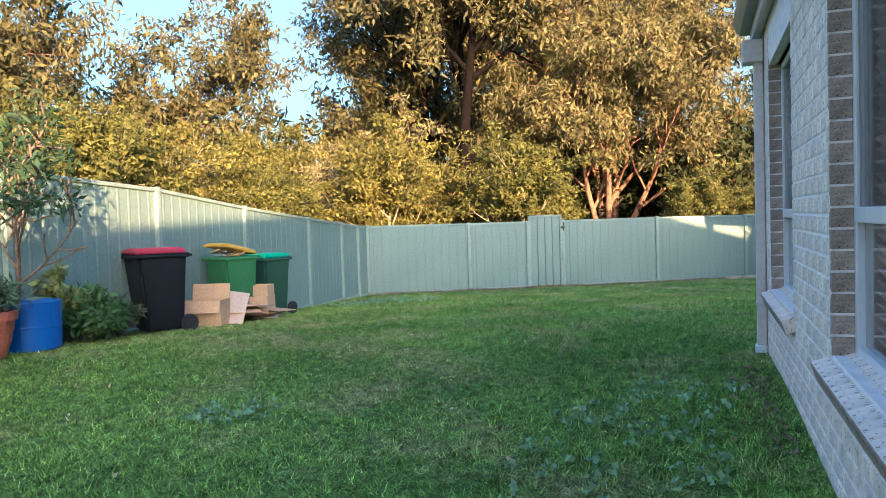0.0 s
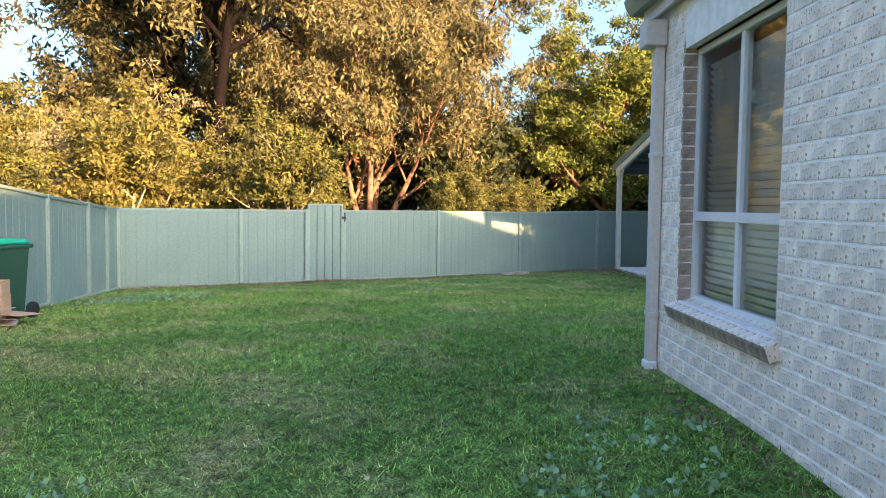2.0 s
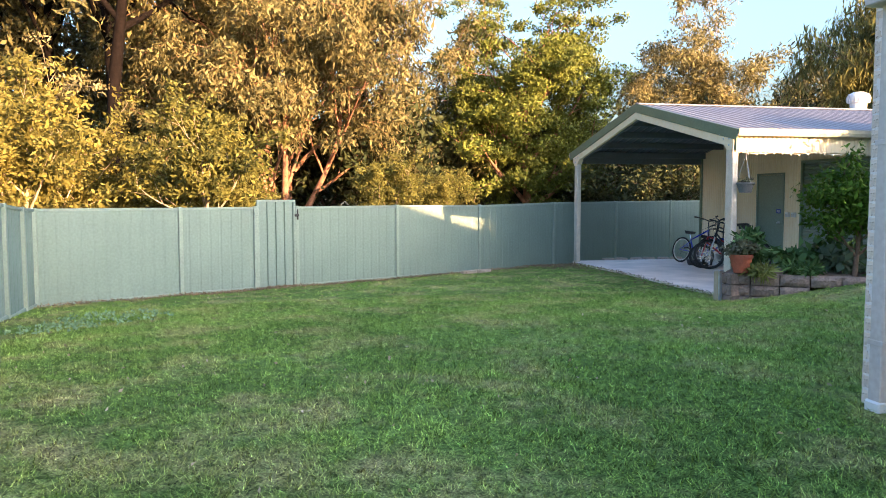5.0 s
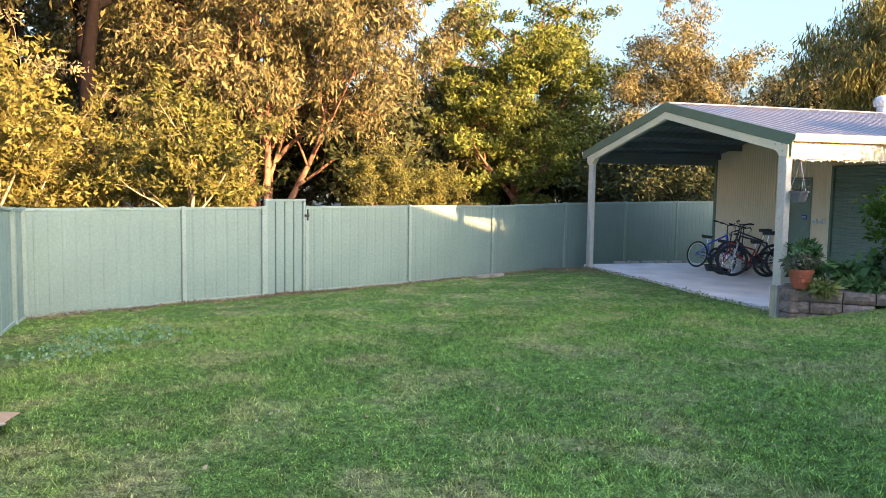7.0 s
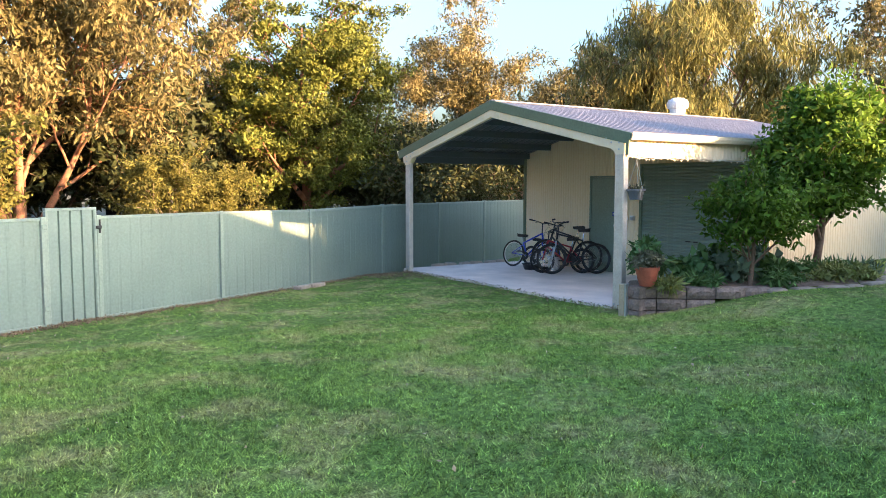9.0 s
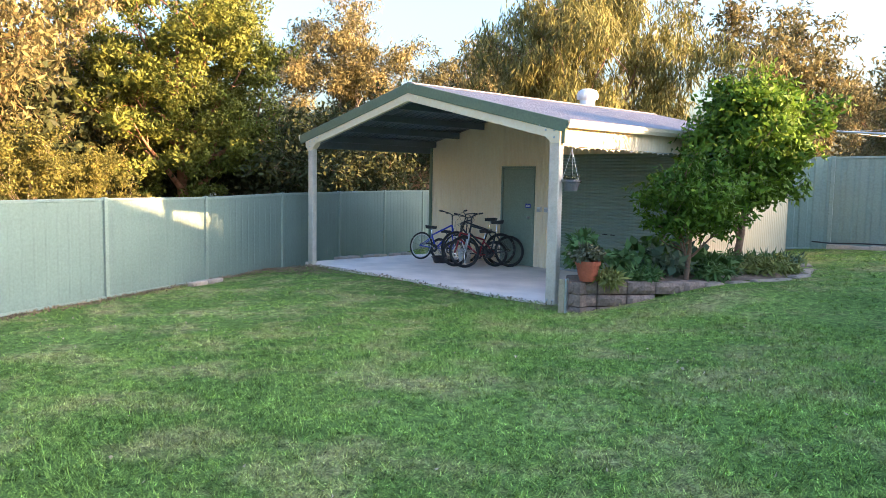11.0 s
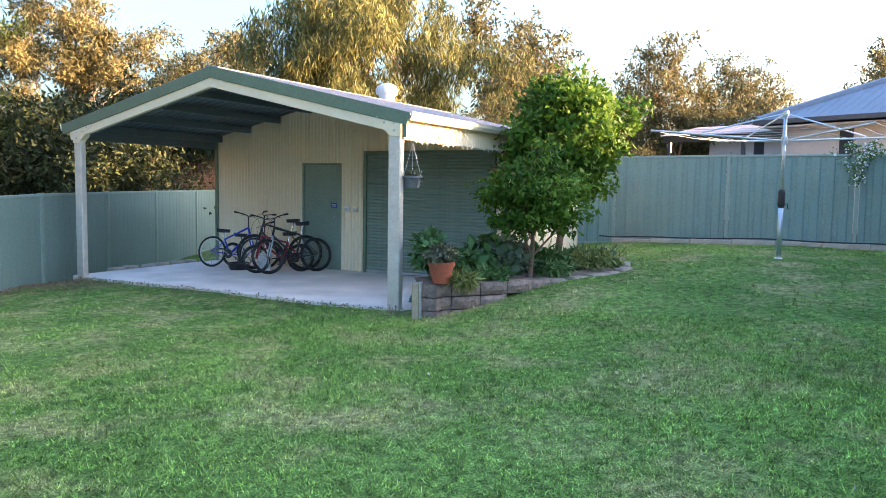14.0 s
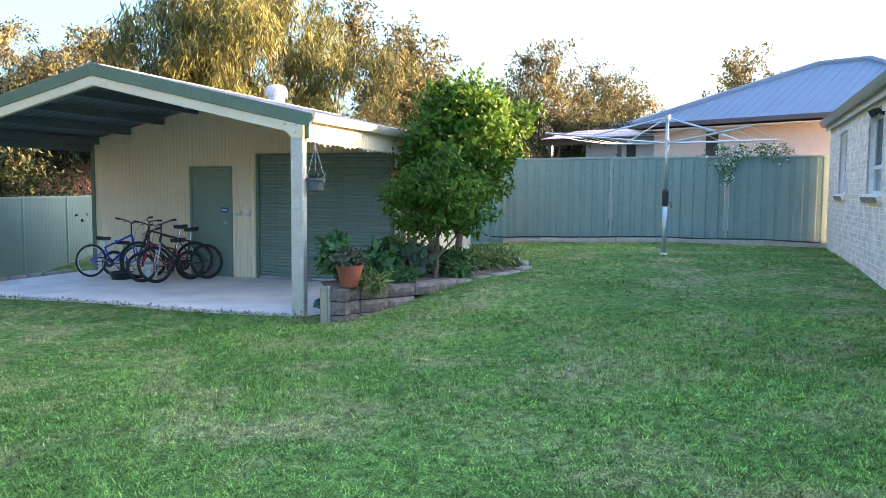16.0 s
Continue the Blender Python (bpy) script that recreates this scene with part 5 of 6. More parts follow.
px_, py_ = 0.96, -0.42
terracotta_pot(pose(px_, py_, 0.474), 1.0, "terracotta coloured plastic pot on the block wall", M_TERRA)
plant("succulent", pose(px_, py_, 0.70), 0.24, 0.22, 16, (0.07, 0.035), 26, M_SUCC, "grey-green jade succulent in the terracotta pot", 3)
plant("leafy_shrub", pose(0.62, -0.02, 0.42), 0.75, 0.28, 14, (0.16, 0.06), 26, M_PLANT, "upright leafy green shrub behind the pot", 5, droop=0.5)
r_ = random.Random(12)
for i, (x, y, h, r, mm, nm, lb) in enumerate((
        (0.9, 0.55, 0.55, 0.38, M_PLANT, "squash_plant", "broad-leaved vegetable plant in the bed"), (1.15, 1.05, 0.62, 0.42, M_PLANT2, "squash_plant", "grey-green broad-leaved vegetable plant"),
        (0.75, 1.4, 0.7, 0.4, M_PLANT, "squash_plant", "broad-leaved vegetable plant in the bed"), (1.5, 1.75, 0.45, 0.4, M_PLANT, "squash_plant", "low spreading vegetable plant"),
        (0.8, 2.3, 0.6, 0.42, M_PLANT2, "squash_plant", "grey-green broad-leaved vegetable plant"), (1.9, 2.4, 0.35, 0.42, M_PLANTDRY, "ground_cover_plant", "yellowing strappy plant at the bed's edge"),
        (2.1, 2.9, 0.3, 0.4, M_PLANTDRY, "ground_cover_plant", "yellowing strappy plant at the bed's edge"), (1.5, 3.0, 0.38, 0.45, M_PLANT, "ground_cover_plant", "low green plant beneath the trees"),
        (1.35, 0.35, 0.22, 0.3, M_PLANT, "ground_cover_plant", "small weedy plant on the bare soil"), (1.8, 1.4, 0.3, 0.3, M_PLANT, "ground_cover_plant", "small weedy plant by the trunk"), (1.7, 3.6, 0.3, 0.4, M_PLANT2, "ground_cover_plant", "low pale plant beneath the trees"),
        (1.15, -0.22, 0.16, 0.16, M_PLANTDRY, "ground_cover_plant", "small yellowish plant hanging over the wall"))):
    plant(nm, pose(x, y, 0.46, 0, 0, i * 40), h * 0.66, r * 0.85, 10, (0.17, 0.11) if nm == "squash_plant" else (0.15, 0.03), 16 if nm == "squash_plant" else 26, mm, lb, 40 + i, droop=0.3)

citrus_a = tree("citrus_tree", pose(1.58, 1.0, 0.40), "citrus", 1.75, 0.045, M_BARK_BROWN, M_LEAF_CITRUS, "small dark green citrus tree with a bare trunk", 51, lean=0.06, clump=0.20, count=46, leaf=(0.10, 0.045), droop=0.5, drop_low=0.40, fill=(34, 1.25, 0.68, 0.36))
citrus_b = tree("citrus_tree", pose(1.15, 3.25, 0.45), "citrus", 2.9, 0.075, M_BARK_BROWN, M_LEAF_CITRUS, "bushy citrus tree with a sunlit crown", 57, lean=0.04, clump=0.30, count=66, leaf=(0.12, 0.06), droop=0.2, drop_low=0.3, fill=(170, 2.0, 0.84, 1.08))

# hose
hp = [(0.14 + 0.20 * math.cos(i * 0.42) * (1 + 0.12 * math.sin(i * 0.9)), 0.62 + 0.24 * math.sin(i * 0.42), 0.022 + 0.004 * i * 0.42 + 0.015 * math.sin(i * 1.7) ** 2) for i in range(64)]
M_HOSE = mat("green_hose", (0.02, 0.16, 0.13), 0.45, var=0.1)
tagged(part("garden_hose", tubes("garden_hose", [(hp, 0.012)], 7), M_HOSE, smooth=True), "coiled teal green garden hose on the slab", "hose")


def hanging_basket(m, drop, material, label, seed):
    t = thing("hanging_basket", m, label, "hanging plant")
    part("pot", lathe("pot", [(0.0, 0.0), (0.09, 0.0), (0.13, 0.13), (0.145, 0.13), (0.145, 0.16), (0.125, 0.16), (0.115, 0.10), (0.0, 0.1)], 20), material, t)
    for i in range(3):
        a = i * 2.094
        part("cord", tubes("cord", [([(0.135 * math.cos(a), 0.135 * math.sin(a), 0.15), (0, 0, drop)], 0.004)], 5), M_LGREY, t)
    part("hook", tubes("hook", [([(0, 0, drop), (0.0, 0, drop + 0.05), (0.02, 0, drop + 0.08)], 0.006)], 6), M_BLACK, t)
    rng = np.random.default_rng(seed)
    v, f = leaf_arrays(rng, [[0, 0, 0.16], [0.07, 0.02, 0.15], [-0.07, 0, 0.15]], [0.12, 0.09, 0.09], 60, 0.07, 0.03, 0.0, 0.6)
    part("foliage", quads_mesh("foliage", v, f), M_SUCC, t)


M_POTGREY = mat("grey_pot", (0.13, 0.135, 0.15), 0.5, var=0.1)
hanging_basket(pose(0.20, 0.12, 1.66), 0.60, M_POTGREY, "grey hanging basket with small succulents on the carport", 1)
hanging_basket(pose(0.10, 3.22, 1.84), 0.42, M_TERRA, "terracotta hanging basket by the roller door", 2)

# string of small lights under the gutter edge
M_BULB = mat("clear_bulb", (0.75, 0.72, 0.62), 0.2, var=0.05)
sl = thing("string_lights", pose(0.26, -0.04, 2.30), "string of small clear lights below the fascia, off", "string lights")
part("wire", tubes("wire", [([(0, i * 0.15, -0.03 * abs(math.sin(i * 0.7))) for i in range(25)], 0.003)], 5), M_WHITE, sl)
bulb = lathe("bulb", [(0.0, -0.03), (0.012, -0.02), (0.014, -0.008), (0.006, 0.0)], 8)
bulb.materials.append(M_BULB)
for i in range(24):
    part("bulb", bulb, None, sl).matrix_basis = pose(0, i * 0.152, -0.03 * abs(math.sin(i * 0.7)))


# ---- bicycles ----
M_BLUE = mat("blue_frame_paint", (0.015, 0.045, 0.48), 0.3, var=0.08)
M_REDP = mat("red_frame_paint", (0.30, 0.012, 0.02), 0.3, var=0.08)
M_SILVER = mat("silver_frame_paint", (0.55, 0.58, 0.62), 0.3, 0.5, var=0.06)
M_BLACKP = mat("black_frame_paint", (0.02, 0.022, 0.026), 0.3, var=0.1)
M_CHROME = mat("chrome", (0.6, 0.6, 0.62), 0.2, 0.9, var=0.05)
M_WHITERUB = mat("white_tyre", (0.6, 0.6, 0.58), 0.7, var=0.1)


def wheel_meshes(R, tyre_mat, rim_mat):
    ring = lambda n, R0, r: lathe(n, [(R0 + r * math.cos(a * math.pi / 4), r * math.sin(a * math.pi / 4)) for a in range(8)], 36, True)  # noqa: E731
    tyre, rim = ring("tyre", R - 0.022, 0.022), ring("rim", R - 0.05, 0.011)
    spokes = tubes("spokes", [([(0.02 * math.cos(a), 0.02 * math.sin(a), 0.02 * (-1) ** k), ((R - 0.05) * math.cos(a + 0.2 * (-1) ** (k // 2)), (R - 0.05) * math.sin(a + 0.2 * (-1) ** (k // 2)), 0)], 0.0016) for k, a in enumerate(np.linspace(0, 6.283, 29)[:-1])] + [([(0, 0, -0.05), (0, 0, 0.05)], 0.02)], 4)
    tyre.materials.append(tyre_mat)
    rim.materials.append(rim_mat)
    spokes.materials.append(M_CHROME)
    return tyre, rim, spokes


def bicycle(m, R, paint, label, tyre_mat=M_RUBBER, rim_mat=None, base=1.02, fork_mat=None, rise=0.0, saddle_h=0.92, turn=0.0):
    """A bicycle standing on z = 0, rear axle at x = 0, heading +x."""
    b = thing("bicycle", m, label, "bicycle", group="bicycles in the carport")
    k = R / 0.33
    ty, ri, sp = wheel_meshes(R, tyre_mat, rim_mat or M_BLACKP)
    for x, a in ((0.0, 0.0), (base, turn)):
        w = part("wheel", sp, None, b)
        w.matrix_basis = pose(x, 0, R, 90, 0, a)
        for nm, me in (("tyre", ty), ("rim", ri)):
            part(nm, me, None, w)
    bb, st, hd, hl = (0.42 * k, 0, 0.29 * k), (0.28 * k, 0, 0.78 * saddle_h), (base - 0.16 * k, 0, 0.86 * k), (base - 0.12 * k, 0, 0.72 * k)
    part("frame", tubes("frame", [([bb, st], 0.017), ([bb, hl], 0.021), ([st, hd], 0.018), ([hd, hl], 0.022)] + [([(0, s * 0.06, R), (bb[0], s * 0.03, bb[2])], 0.010) for s in (-1, 1)] + [([(0, s * 0.06, R), (st[0], s * 0.02, st[2] - 0.05)], 0.008) for s in (-1, 1)], 10), paint, b, smooth=True)
    part("fork", tubes("fork", [([hl, (base - 0.09 * k, s * 0.055, 0.62 * k), (base, s * 0.055, R)], [0.014, 0.016, 0.012]) for s in (-1, 1)], 8), fork_mat or paint, b, smooth=True)
    hz = hd[2] + 0.12 + rise
    part("stem", tubes("stem", [([hd, (hd[0] - 0.02, 0, hz)], 0.013)], 8), M_BLACKP, b)
    part("handlebar", tubes("handlebar", [([(hd[0] - 0.10, -0.30, hz + 0.05), (hd[0] - 0.02, -0.16, hz + 0.03), (hd[0], 0, hz), (hd[0] - 0.02, 0.16, hz + 0.03), (hd[0] - 0.10, 0.30, hz + 0.05)], 0.012)], 8), M_BLACKP, b, smooth=True)
    for s in (-1, 1):
        part("grip", tubes("grip", [([(hd[0] - 0.16, s * 0.325, hz + 0.055), (hd[0] - 0.085, s * 0.28, hz + 0.047)], 0.018)], 8), M_BLACK, b)
        part("brake_lever", tubes("brake_lever", [([(hd[0] + 0.02, s * 0.17, hz + 0.02), (hd[0] - 0.02, s * 0.27, hz)], 0.006)], 5), M_BLACK, b)
    part("seat_post", tubes("seat_post", [([st, (st[0] - 0.04, 0, saddle_h)], 0.013)], 8), M_CHROME, b)
    sv = [(-0.13, -0.075, 0), (-0.13, 0.075, 0), (0.0, 0.06, 0), (0.13, 0.022, 0), (0.13, -0.022, 0), (0.0, -0.06, 0)]
    part("saddle", raw("saddle", [(x + st[0] - 0.03, y, saddle_h + 0.03 + (0.025 if x < -0.1 else 0.012)) for x, y, z in sv] + [(x * 0.9 + st[0] - 0.03, y * 0.8, saddle_h - 0.02) for x, y, z in sv], [(0, 5, 4, 3, 2, 1), (6, 7, 8, 9, 10, 11)] + [(i, (i + 1) % 6, 6 + (i + 1) % 6, 6 + i) for i in range(6)]), M_BLACK, b)
    ch = part("chainring", lathe("chainring", [(0.03, 0.0), (0.09 * k, 0.002), (0.095 * k, 0.0), (0.09 * k, -0.002), (0.03, -0.004)], 24, True), M_BLACKP, b)
    ch.matrix_basis = pose(bb[0], -0.05, bb[2], 90, 0, 0)
    for s in (-1, 1):
        part("crank", tubes("crank", [([(bb[0], s * 0.06, bb[2]), (bb[0] + s * 0.13 * k, s * 0.075, bb[2] - s * 0.09)], 0.011)], 6), M_CHROME, b)
        part("pedal", box(bb[0] + s * 0.13 * k - 0.045, s * 0.12 - 0.035, bb[2] - s * 0.09 - 0.012, bb[0] + s * 0.13 * k + 0.045, s * 0.12 + 0.035, bb[2] - s * 0.09 + 0.012, 0.004), M_BLACK, b)
    part("chain", tubes("chain", [([(bb[0], -0.05, bb[2] + 0.09 * k), (0, -0.05, R + 0.04)], 0.004), ([(bb[0], -0.05, bb[2] - 0.09 * k), (0, -0.05, R - 0.04)], 0.004)], 5), M_BLACKP, b)
    part("cable", tubes("cable", [([(hd[0] - 0.02, 0.2, hz + 0.02), (hd[0] + 0.12, 0.1, hz - 0.02), (hd[0] + 0.08, 0, hz - 0.14), (hl[0], 0.02, hl[2])], 0.003)], 5), M_BLACK, b)
    return b


bicycle(pose(-5.82, 2.38, 0.0, -9, 0, 14), 0.31, M_BLUE, "blue child's bicycle with black saddle leaning on the others", rim_mat=M_WHITERUB, base=0.92, saddle_h=0.72, rise=0.1)
bicycle(pose(-5.62, 2.75, 0.0, -8, 0, 12), 0.24, M_BLUE, "small blue bicycle with high bars behind the larger one", base=0.82, saddle_h=0.62, rise=0.22)
bicycle(pose(-3.85, 2.78, 0.0, 10, 0, 236), 0.27, M_REDP, "red bicycle with pale tyres facing the lawn", base=0.86, saddle_h=0.72, tyre_mat=M_RUBBER, rise=0.05)
bicycle(pose(-3.62, 2.98, 0.0, 10, 0, 244), 0.33, M_BLACKP, "mountain bicycle with silver fork facing the lawn", base=0.98, fork_mat=M_SILVER, rise=0.05)
bicycle(pose(-3.95, 3.0, 0.0, 8, 0, 205), 0.345, M_BLACKP, "black and silver mountain bicycle leaning by the door", base=1.02, rise=0.04, saddle_h=0.95)
tb = thing("plastic_tub", pose(-5.05, 2.35, 0.0), "low black plastic tub on the slab", "tub")
part("body", lathe("tub", [(0.0, 0.01), (0.17, 0.0), (0.21, 0.12), (0.225, 0.12), (0.225, 0.135), (0.20, 0.135), (0.16, 0.02), (0.0, 0.02)], 24), M_BLACK, tb)
bk = thing("bucket", pose(-4.72, 2.72, 0.0), "pale grey bucket among the bicycles", "bucket")
part("body", lathe("bucket", [(0.0, 0.0), (0.12, 0.0), (0.15, 0.28), (0.16, 0.28), (0.16, 0.30), (0.14, 0.30), (0.11, 0.02), (0.0, 0.02)], 24), M_LGREY, bk)


# ---- bins, boxes and tub by the side fence ----
M_BINBLACK = mat("bin_black", (0.010, 0.011, 0.016), 0.5, var=0.15, scale=3, fine=50, spec=0.25)
M_BINGREEN = mat("bin_green", (0.045, 0.17, 0.06), 0.5, var=0.12, scale=3, fine=50)
M_BINDARK = mat("bin_dark_green", (0.03, 0.085, 0.05), 0.5, var=0.12, scale=3, fine=50)
M_LIDRED = mat("lid_red", (0.42, 0.03, 0.05), 0.45, var=0.1, scale=3, fine=50)
M_LIDYEL = mat("lid_yellow", (0.62, 0.33, 0.02), 0.45, var=0.1, scale=3, fine=50)
M_LIDGRN = mat("lid_green", (0.03, 0.42, 0.20), 0.45, var=0.1, scale=3, fine=50)
M_CARD = mat("cardboard", (0.62, 0.39, 0.22), 0.9, var=0.12, scale=2.5, fine=40, objrand=0.1)
M_CARDW = mat("printed_cardboard", (0.62, 0.47, 0.38), 0.85, var=0.12, scale=2.5, fine=40)
M_PRINTB = mat("print_blue", (0.16, 0.27, 0.45), 0.8, var=0.1)
M_PAPER = mat("paper", (0.62, 0.6, 0.58), 0.8, var=0.1)


def frustum(x0, y0, z0, x1, y1, X0, Y0, X1, Y1, z1, bevel=0.02):
    bm = bmesh.new()
    vs = [bm.verts.new(c) for c in ((x0, y0, z0), (x1, y0, z0), (x1, y1, z0), (x0, y1, z0), (X0, Y0, z1), (X1, Y0, z1), (X1, Y1, z1), (X0, Y1, z1))]
    for f in ((0, 3, 2, 1), (4, 5, 6, 7), (0, 1, 5, 4), (1, 2, 6, 5), (2, 3, 7, 6), (3, 0, 4, 7)):
        bm.faces.new([vs[i] for i in f])
    bmesh.ops.bevel(bm, geom=bm.edges[:], offset=bevel, segments=2, affect='EDGES')
    return bm


def wheelie_bin(m, s, body, lid, label, lid_angle=0.0):
    """Two-wheeled bin; front faces -y, wheels at +y."""
    b = thing("wheelie_bin", m @ Matrix.Scale(s, 4), label, "rubbish bin", group="bins by the fence")
    part("body", frustum(-0.20, -0.20, 0.03, 0.20, 0.22, -0.25, -0.29, 0.25, 0.26, 0.88, 0.03), body, b)
    part("rim", box(-0.275, -0.32, 0.85, 0.275, 0.29, 0.90, 0.015), body, b)
    l = frustum(-0.28, -0.33, 0.0, 0.28, 0.27, -0.23, -0.27, 0.23, 0.22, 0.06, 0.018)
    bmesh.ops.translate(l, verts=l.verts[:], vec=(0, -0.28, 0))
    part("lid", l, lid, b, "lid thrown open" if lid_angle else "").matrix_basis = pose(0, 0.28, 0.905, -lid_angle, 0, 0)
    part("axle", tubes("axle", [([(-0.26, 0.24, 0.1), (0.26, 0.24, 0.1)], 0.012)], 8), M_ZINC, b)
    for x in (-0.29, 0.29):
        w = part("wheel", lathe("wheel", [(0.0, 0.028), (0.06, 0.028), (0.065, 0.02), (0.085, 0.025), (0.10, 0.015), (0.10, -0.015), (0.085, -0.025), (0.065, -0.02), (0.06, -0.028), (0.0, -0.028)], 20), M_RUBBER, b)
        w.matrix_basis = pose(x * 0.92, 0.25, 0.1, 0, 90, 0)
    part("handle", tubes("handle", [([(-0.2, 0.28, 0.86), (-0.2, 0.33, 0.87), (0.2, 0.33, 0.87), (0.2, 0.28, 0.86)], 0.014)], 8), body, b)
    return b


b1 = wheelie_bin(at(6.68, -9.88, 58), 0.98, M_BINBLACK, M_LIDRED, "black wheelie bin with a red lid, closed")
for x, z, w, h in ((-0.05, 0.66, 0.09, 0.14), (-0.02, 0.78, 0.07, 0.08), (0.0, 0.70, 0.03, 0.06)):
    part("sticker", box(x, -0.285 + (0.88 - z) * 0.09, z, x + w, -0.26, z + h), M_PAPER, b1, "worn white sticker")
b2 = wheelie_bin(at(5.08, -9.93, 70), 0.93, M_BINGREEN, M_LIDYEL, "green wheelie bin propped full, yellow lid tilted open", lid_angle=14)
for i in range(7):
    rr = random.Random(i)
    part("paper", box(-0.09, -0.07, -0.01, 0.09, 0.07, 0.012, 0.004), M_PAPER if i % 2 else M_CARD, b2).matrix_basis = pose(rr.uniform(-0.14, 0.14), rr.uniform(-0.2, 0.05), 0.93 + 0.012 * i, rr.uniform(-25, 25), rr.uniform(-25, 25), rr.uniform(0, 180))
wheelie_bin(at(4.15, -9.95, 75), 0.93, M_BINDARK, M_LIDGRN, "dark green wheelie bin with a bright green lid")


def carton(m, w, d, h, label, flaps=True, material=None):
    c = thing("cardboard_box", m, label, "cardboard box", group="cardboard by the bins")
    mt = material or M_CARD
    t = 0.006
    for b in ((0, 0, 0, w, t, h), (0, d - t, 0, w, d, h), (0, t, 0, t, d - t, h), (w - t, t, 0, w, d - t, h), (t, t, 0, w - t, d - t, t)):
        part("side", box(*b), mt, c)
    if flaps:
        for x0, ang, wd in ((d, 72, 0.5),):
            p = part("flap", box(0, 0, 0, w, t, d * wd), mt, c)
            p.matrix_basis = pose(0, d - t, h, -14, 0, 0)
        p = part("flap", box(0, 0, 0, w, t, d * 0.45), mt, c)
        p.matrix_basis = pose(0, 0, h, 150, 0, 0)
    return c


c1 = carton(at(6.20, -9.92, 105), 0.46, 0.36, 0.30, "open brown cardboard box beside the red-lidded bin")
part("label", box(0.30, -0.003, 0.16, 0.41, -0.0005, 0.26), M_PAPER, c1, "white shipping label")
carton(at(5.02, -9.78, 100, dz=0.30), 0.30, 0.26, 0.14, "small closed brown box on the cardboard pile", False)
carton(at(5.07, -9.80, 100), 0.34, 0.30, 0.295, "brown box under the pile", False)
rr = random.Random(77)
for i in range(10):
    w, d = rr.uniform(0.3, 0.6), rr.uniform(0.25, 0.42)
    x, y = 5.30 + rr.uniform(-0.5, 0.35) - 0.02 * i, -9.62 + rr.uniform(-0.1, 0.2)
    s_ = tagged(new("cardboard_sheet"), "flattened piece of brown cardboard on the grass" if i % 3 else "flattened white printed cardboard on the grass", "cardboard", group="cardboard by the bins")
    s_.matrix_world = at(x, y, rr.uniform(0, 180), 1.0, 0.05 + i * 0.016) @ pose(0, 0, 0, rr.uniform(-9, 9), rr.uniform(-9, 9))
    part("board", box(-w / 2, -d / 2, -0.004, w / 2, d / 2, 0.004, 0.002), M_CARD if i % 3 else M_CARDW, s_)
s_ = tagged(new("cardboard_sheet"), "large printed carton leaning against the bin", "cardboard", group="cardboard by the bins")
s_.matrix_world = at(5.9, -9.98, 100, 1.0, 0.0) @ pose(0, 0, 0, -24, 8, 0)
part("board", box(0, 0, 0, 0.6, 0.012, 0.48, 0.002), M_CARDW, s_)
part("print", box(0.05, -0.003, 0.06, 0.3, -0.0005, 0.11), M_PRINTB, s_)
part("print", box(0.30, -0.003, 0.25, 0.34, -0.0005, 0.45), M_PRINTB, s_)
part("print", box(0.08, -0.003, 0.25, 0.14, -0.0005, 0.40), M_REDP, s_)

M_TUBBLUE = mat("blue_plastic", (0.015, 0.11, 0.42), 0.4, var=0.08, scale=3, fine=40)
tx, ty_ = 8.56, -9.80
t_ = thing("blue_tub", at(tx, ty_), "bright blue plastic drum planter on the lawn", "planter")
part("body", lathe("tub", [(0.0, 0.0), (0.255, 0.0), (0.265, 0.02), (0.27, 0.2), (0.275, 0.205), (0.272, 0.22), (0.275, 0.42), (0.255, 0.425), (0.25, 0.36), (0.0, 0.36)], 32), M_TUBBLUE, t_, smooth=False)
part("soil", lathe("soil", [(0.0, 0.385), (0.248, 0.375)], 24), M_SOIL, t_)
M_LEAF_OLIVE = leaf_mat("olive_leaf", (0.06, 0.10, 0.05), (0.035, 0.065, 0.03), translucent=0.15)
tree("tub_tree", at(tx + 0.05, ty_ - 0.05, 0, 1.0, 0.36), "citrus", 1.95, 0.028, M_BARK_BROWN, M_LEAF_OLIVE, "young narrow-leaved tree growing in the blue tub", 63, lean=0.08, clump=0.16, count=16, leaf=(0.10, 0.028), droop=0.4, drop_low=0.42)
terracotta_pot(at(9.12, -9.66), 1.4, "large terracotta pot beside the blue tub", M_TERRA)
plant("spiky_plant", at(9.12, -9.66, 0, 1, 0.36), 0.3, 0.25, 16, (0.12, 0.02), 20, M_PLANT2, "grey-green plant in the terracotta pot", 8)
for i, (x, y, h, r, mm) in enumerate(((7.85, -9.80, 0.52, 0.28, M_PLANT), (7.6, -9.88, 0.45, 0.26, M_PLANT), (7.25, -9.95, 0.40, 0.24, M_SUCC), (7.95, -9.95, 0.75, 0.2, M_PLANTDRY))):
    plant("garden_shrub", at(x, y), h, r, 18, (0.09, 0.04), 34, mm, ("leafy green shrub by the side fence", "leafy green shrub by the side fence", "purplish low shrub beside the bin", "thin dry shrub by the side fence")[i], 70 + i, droop=0.1)

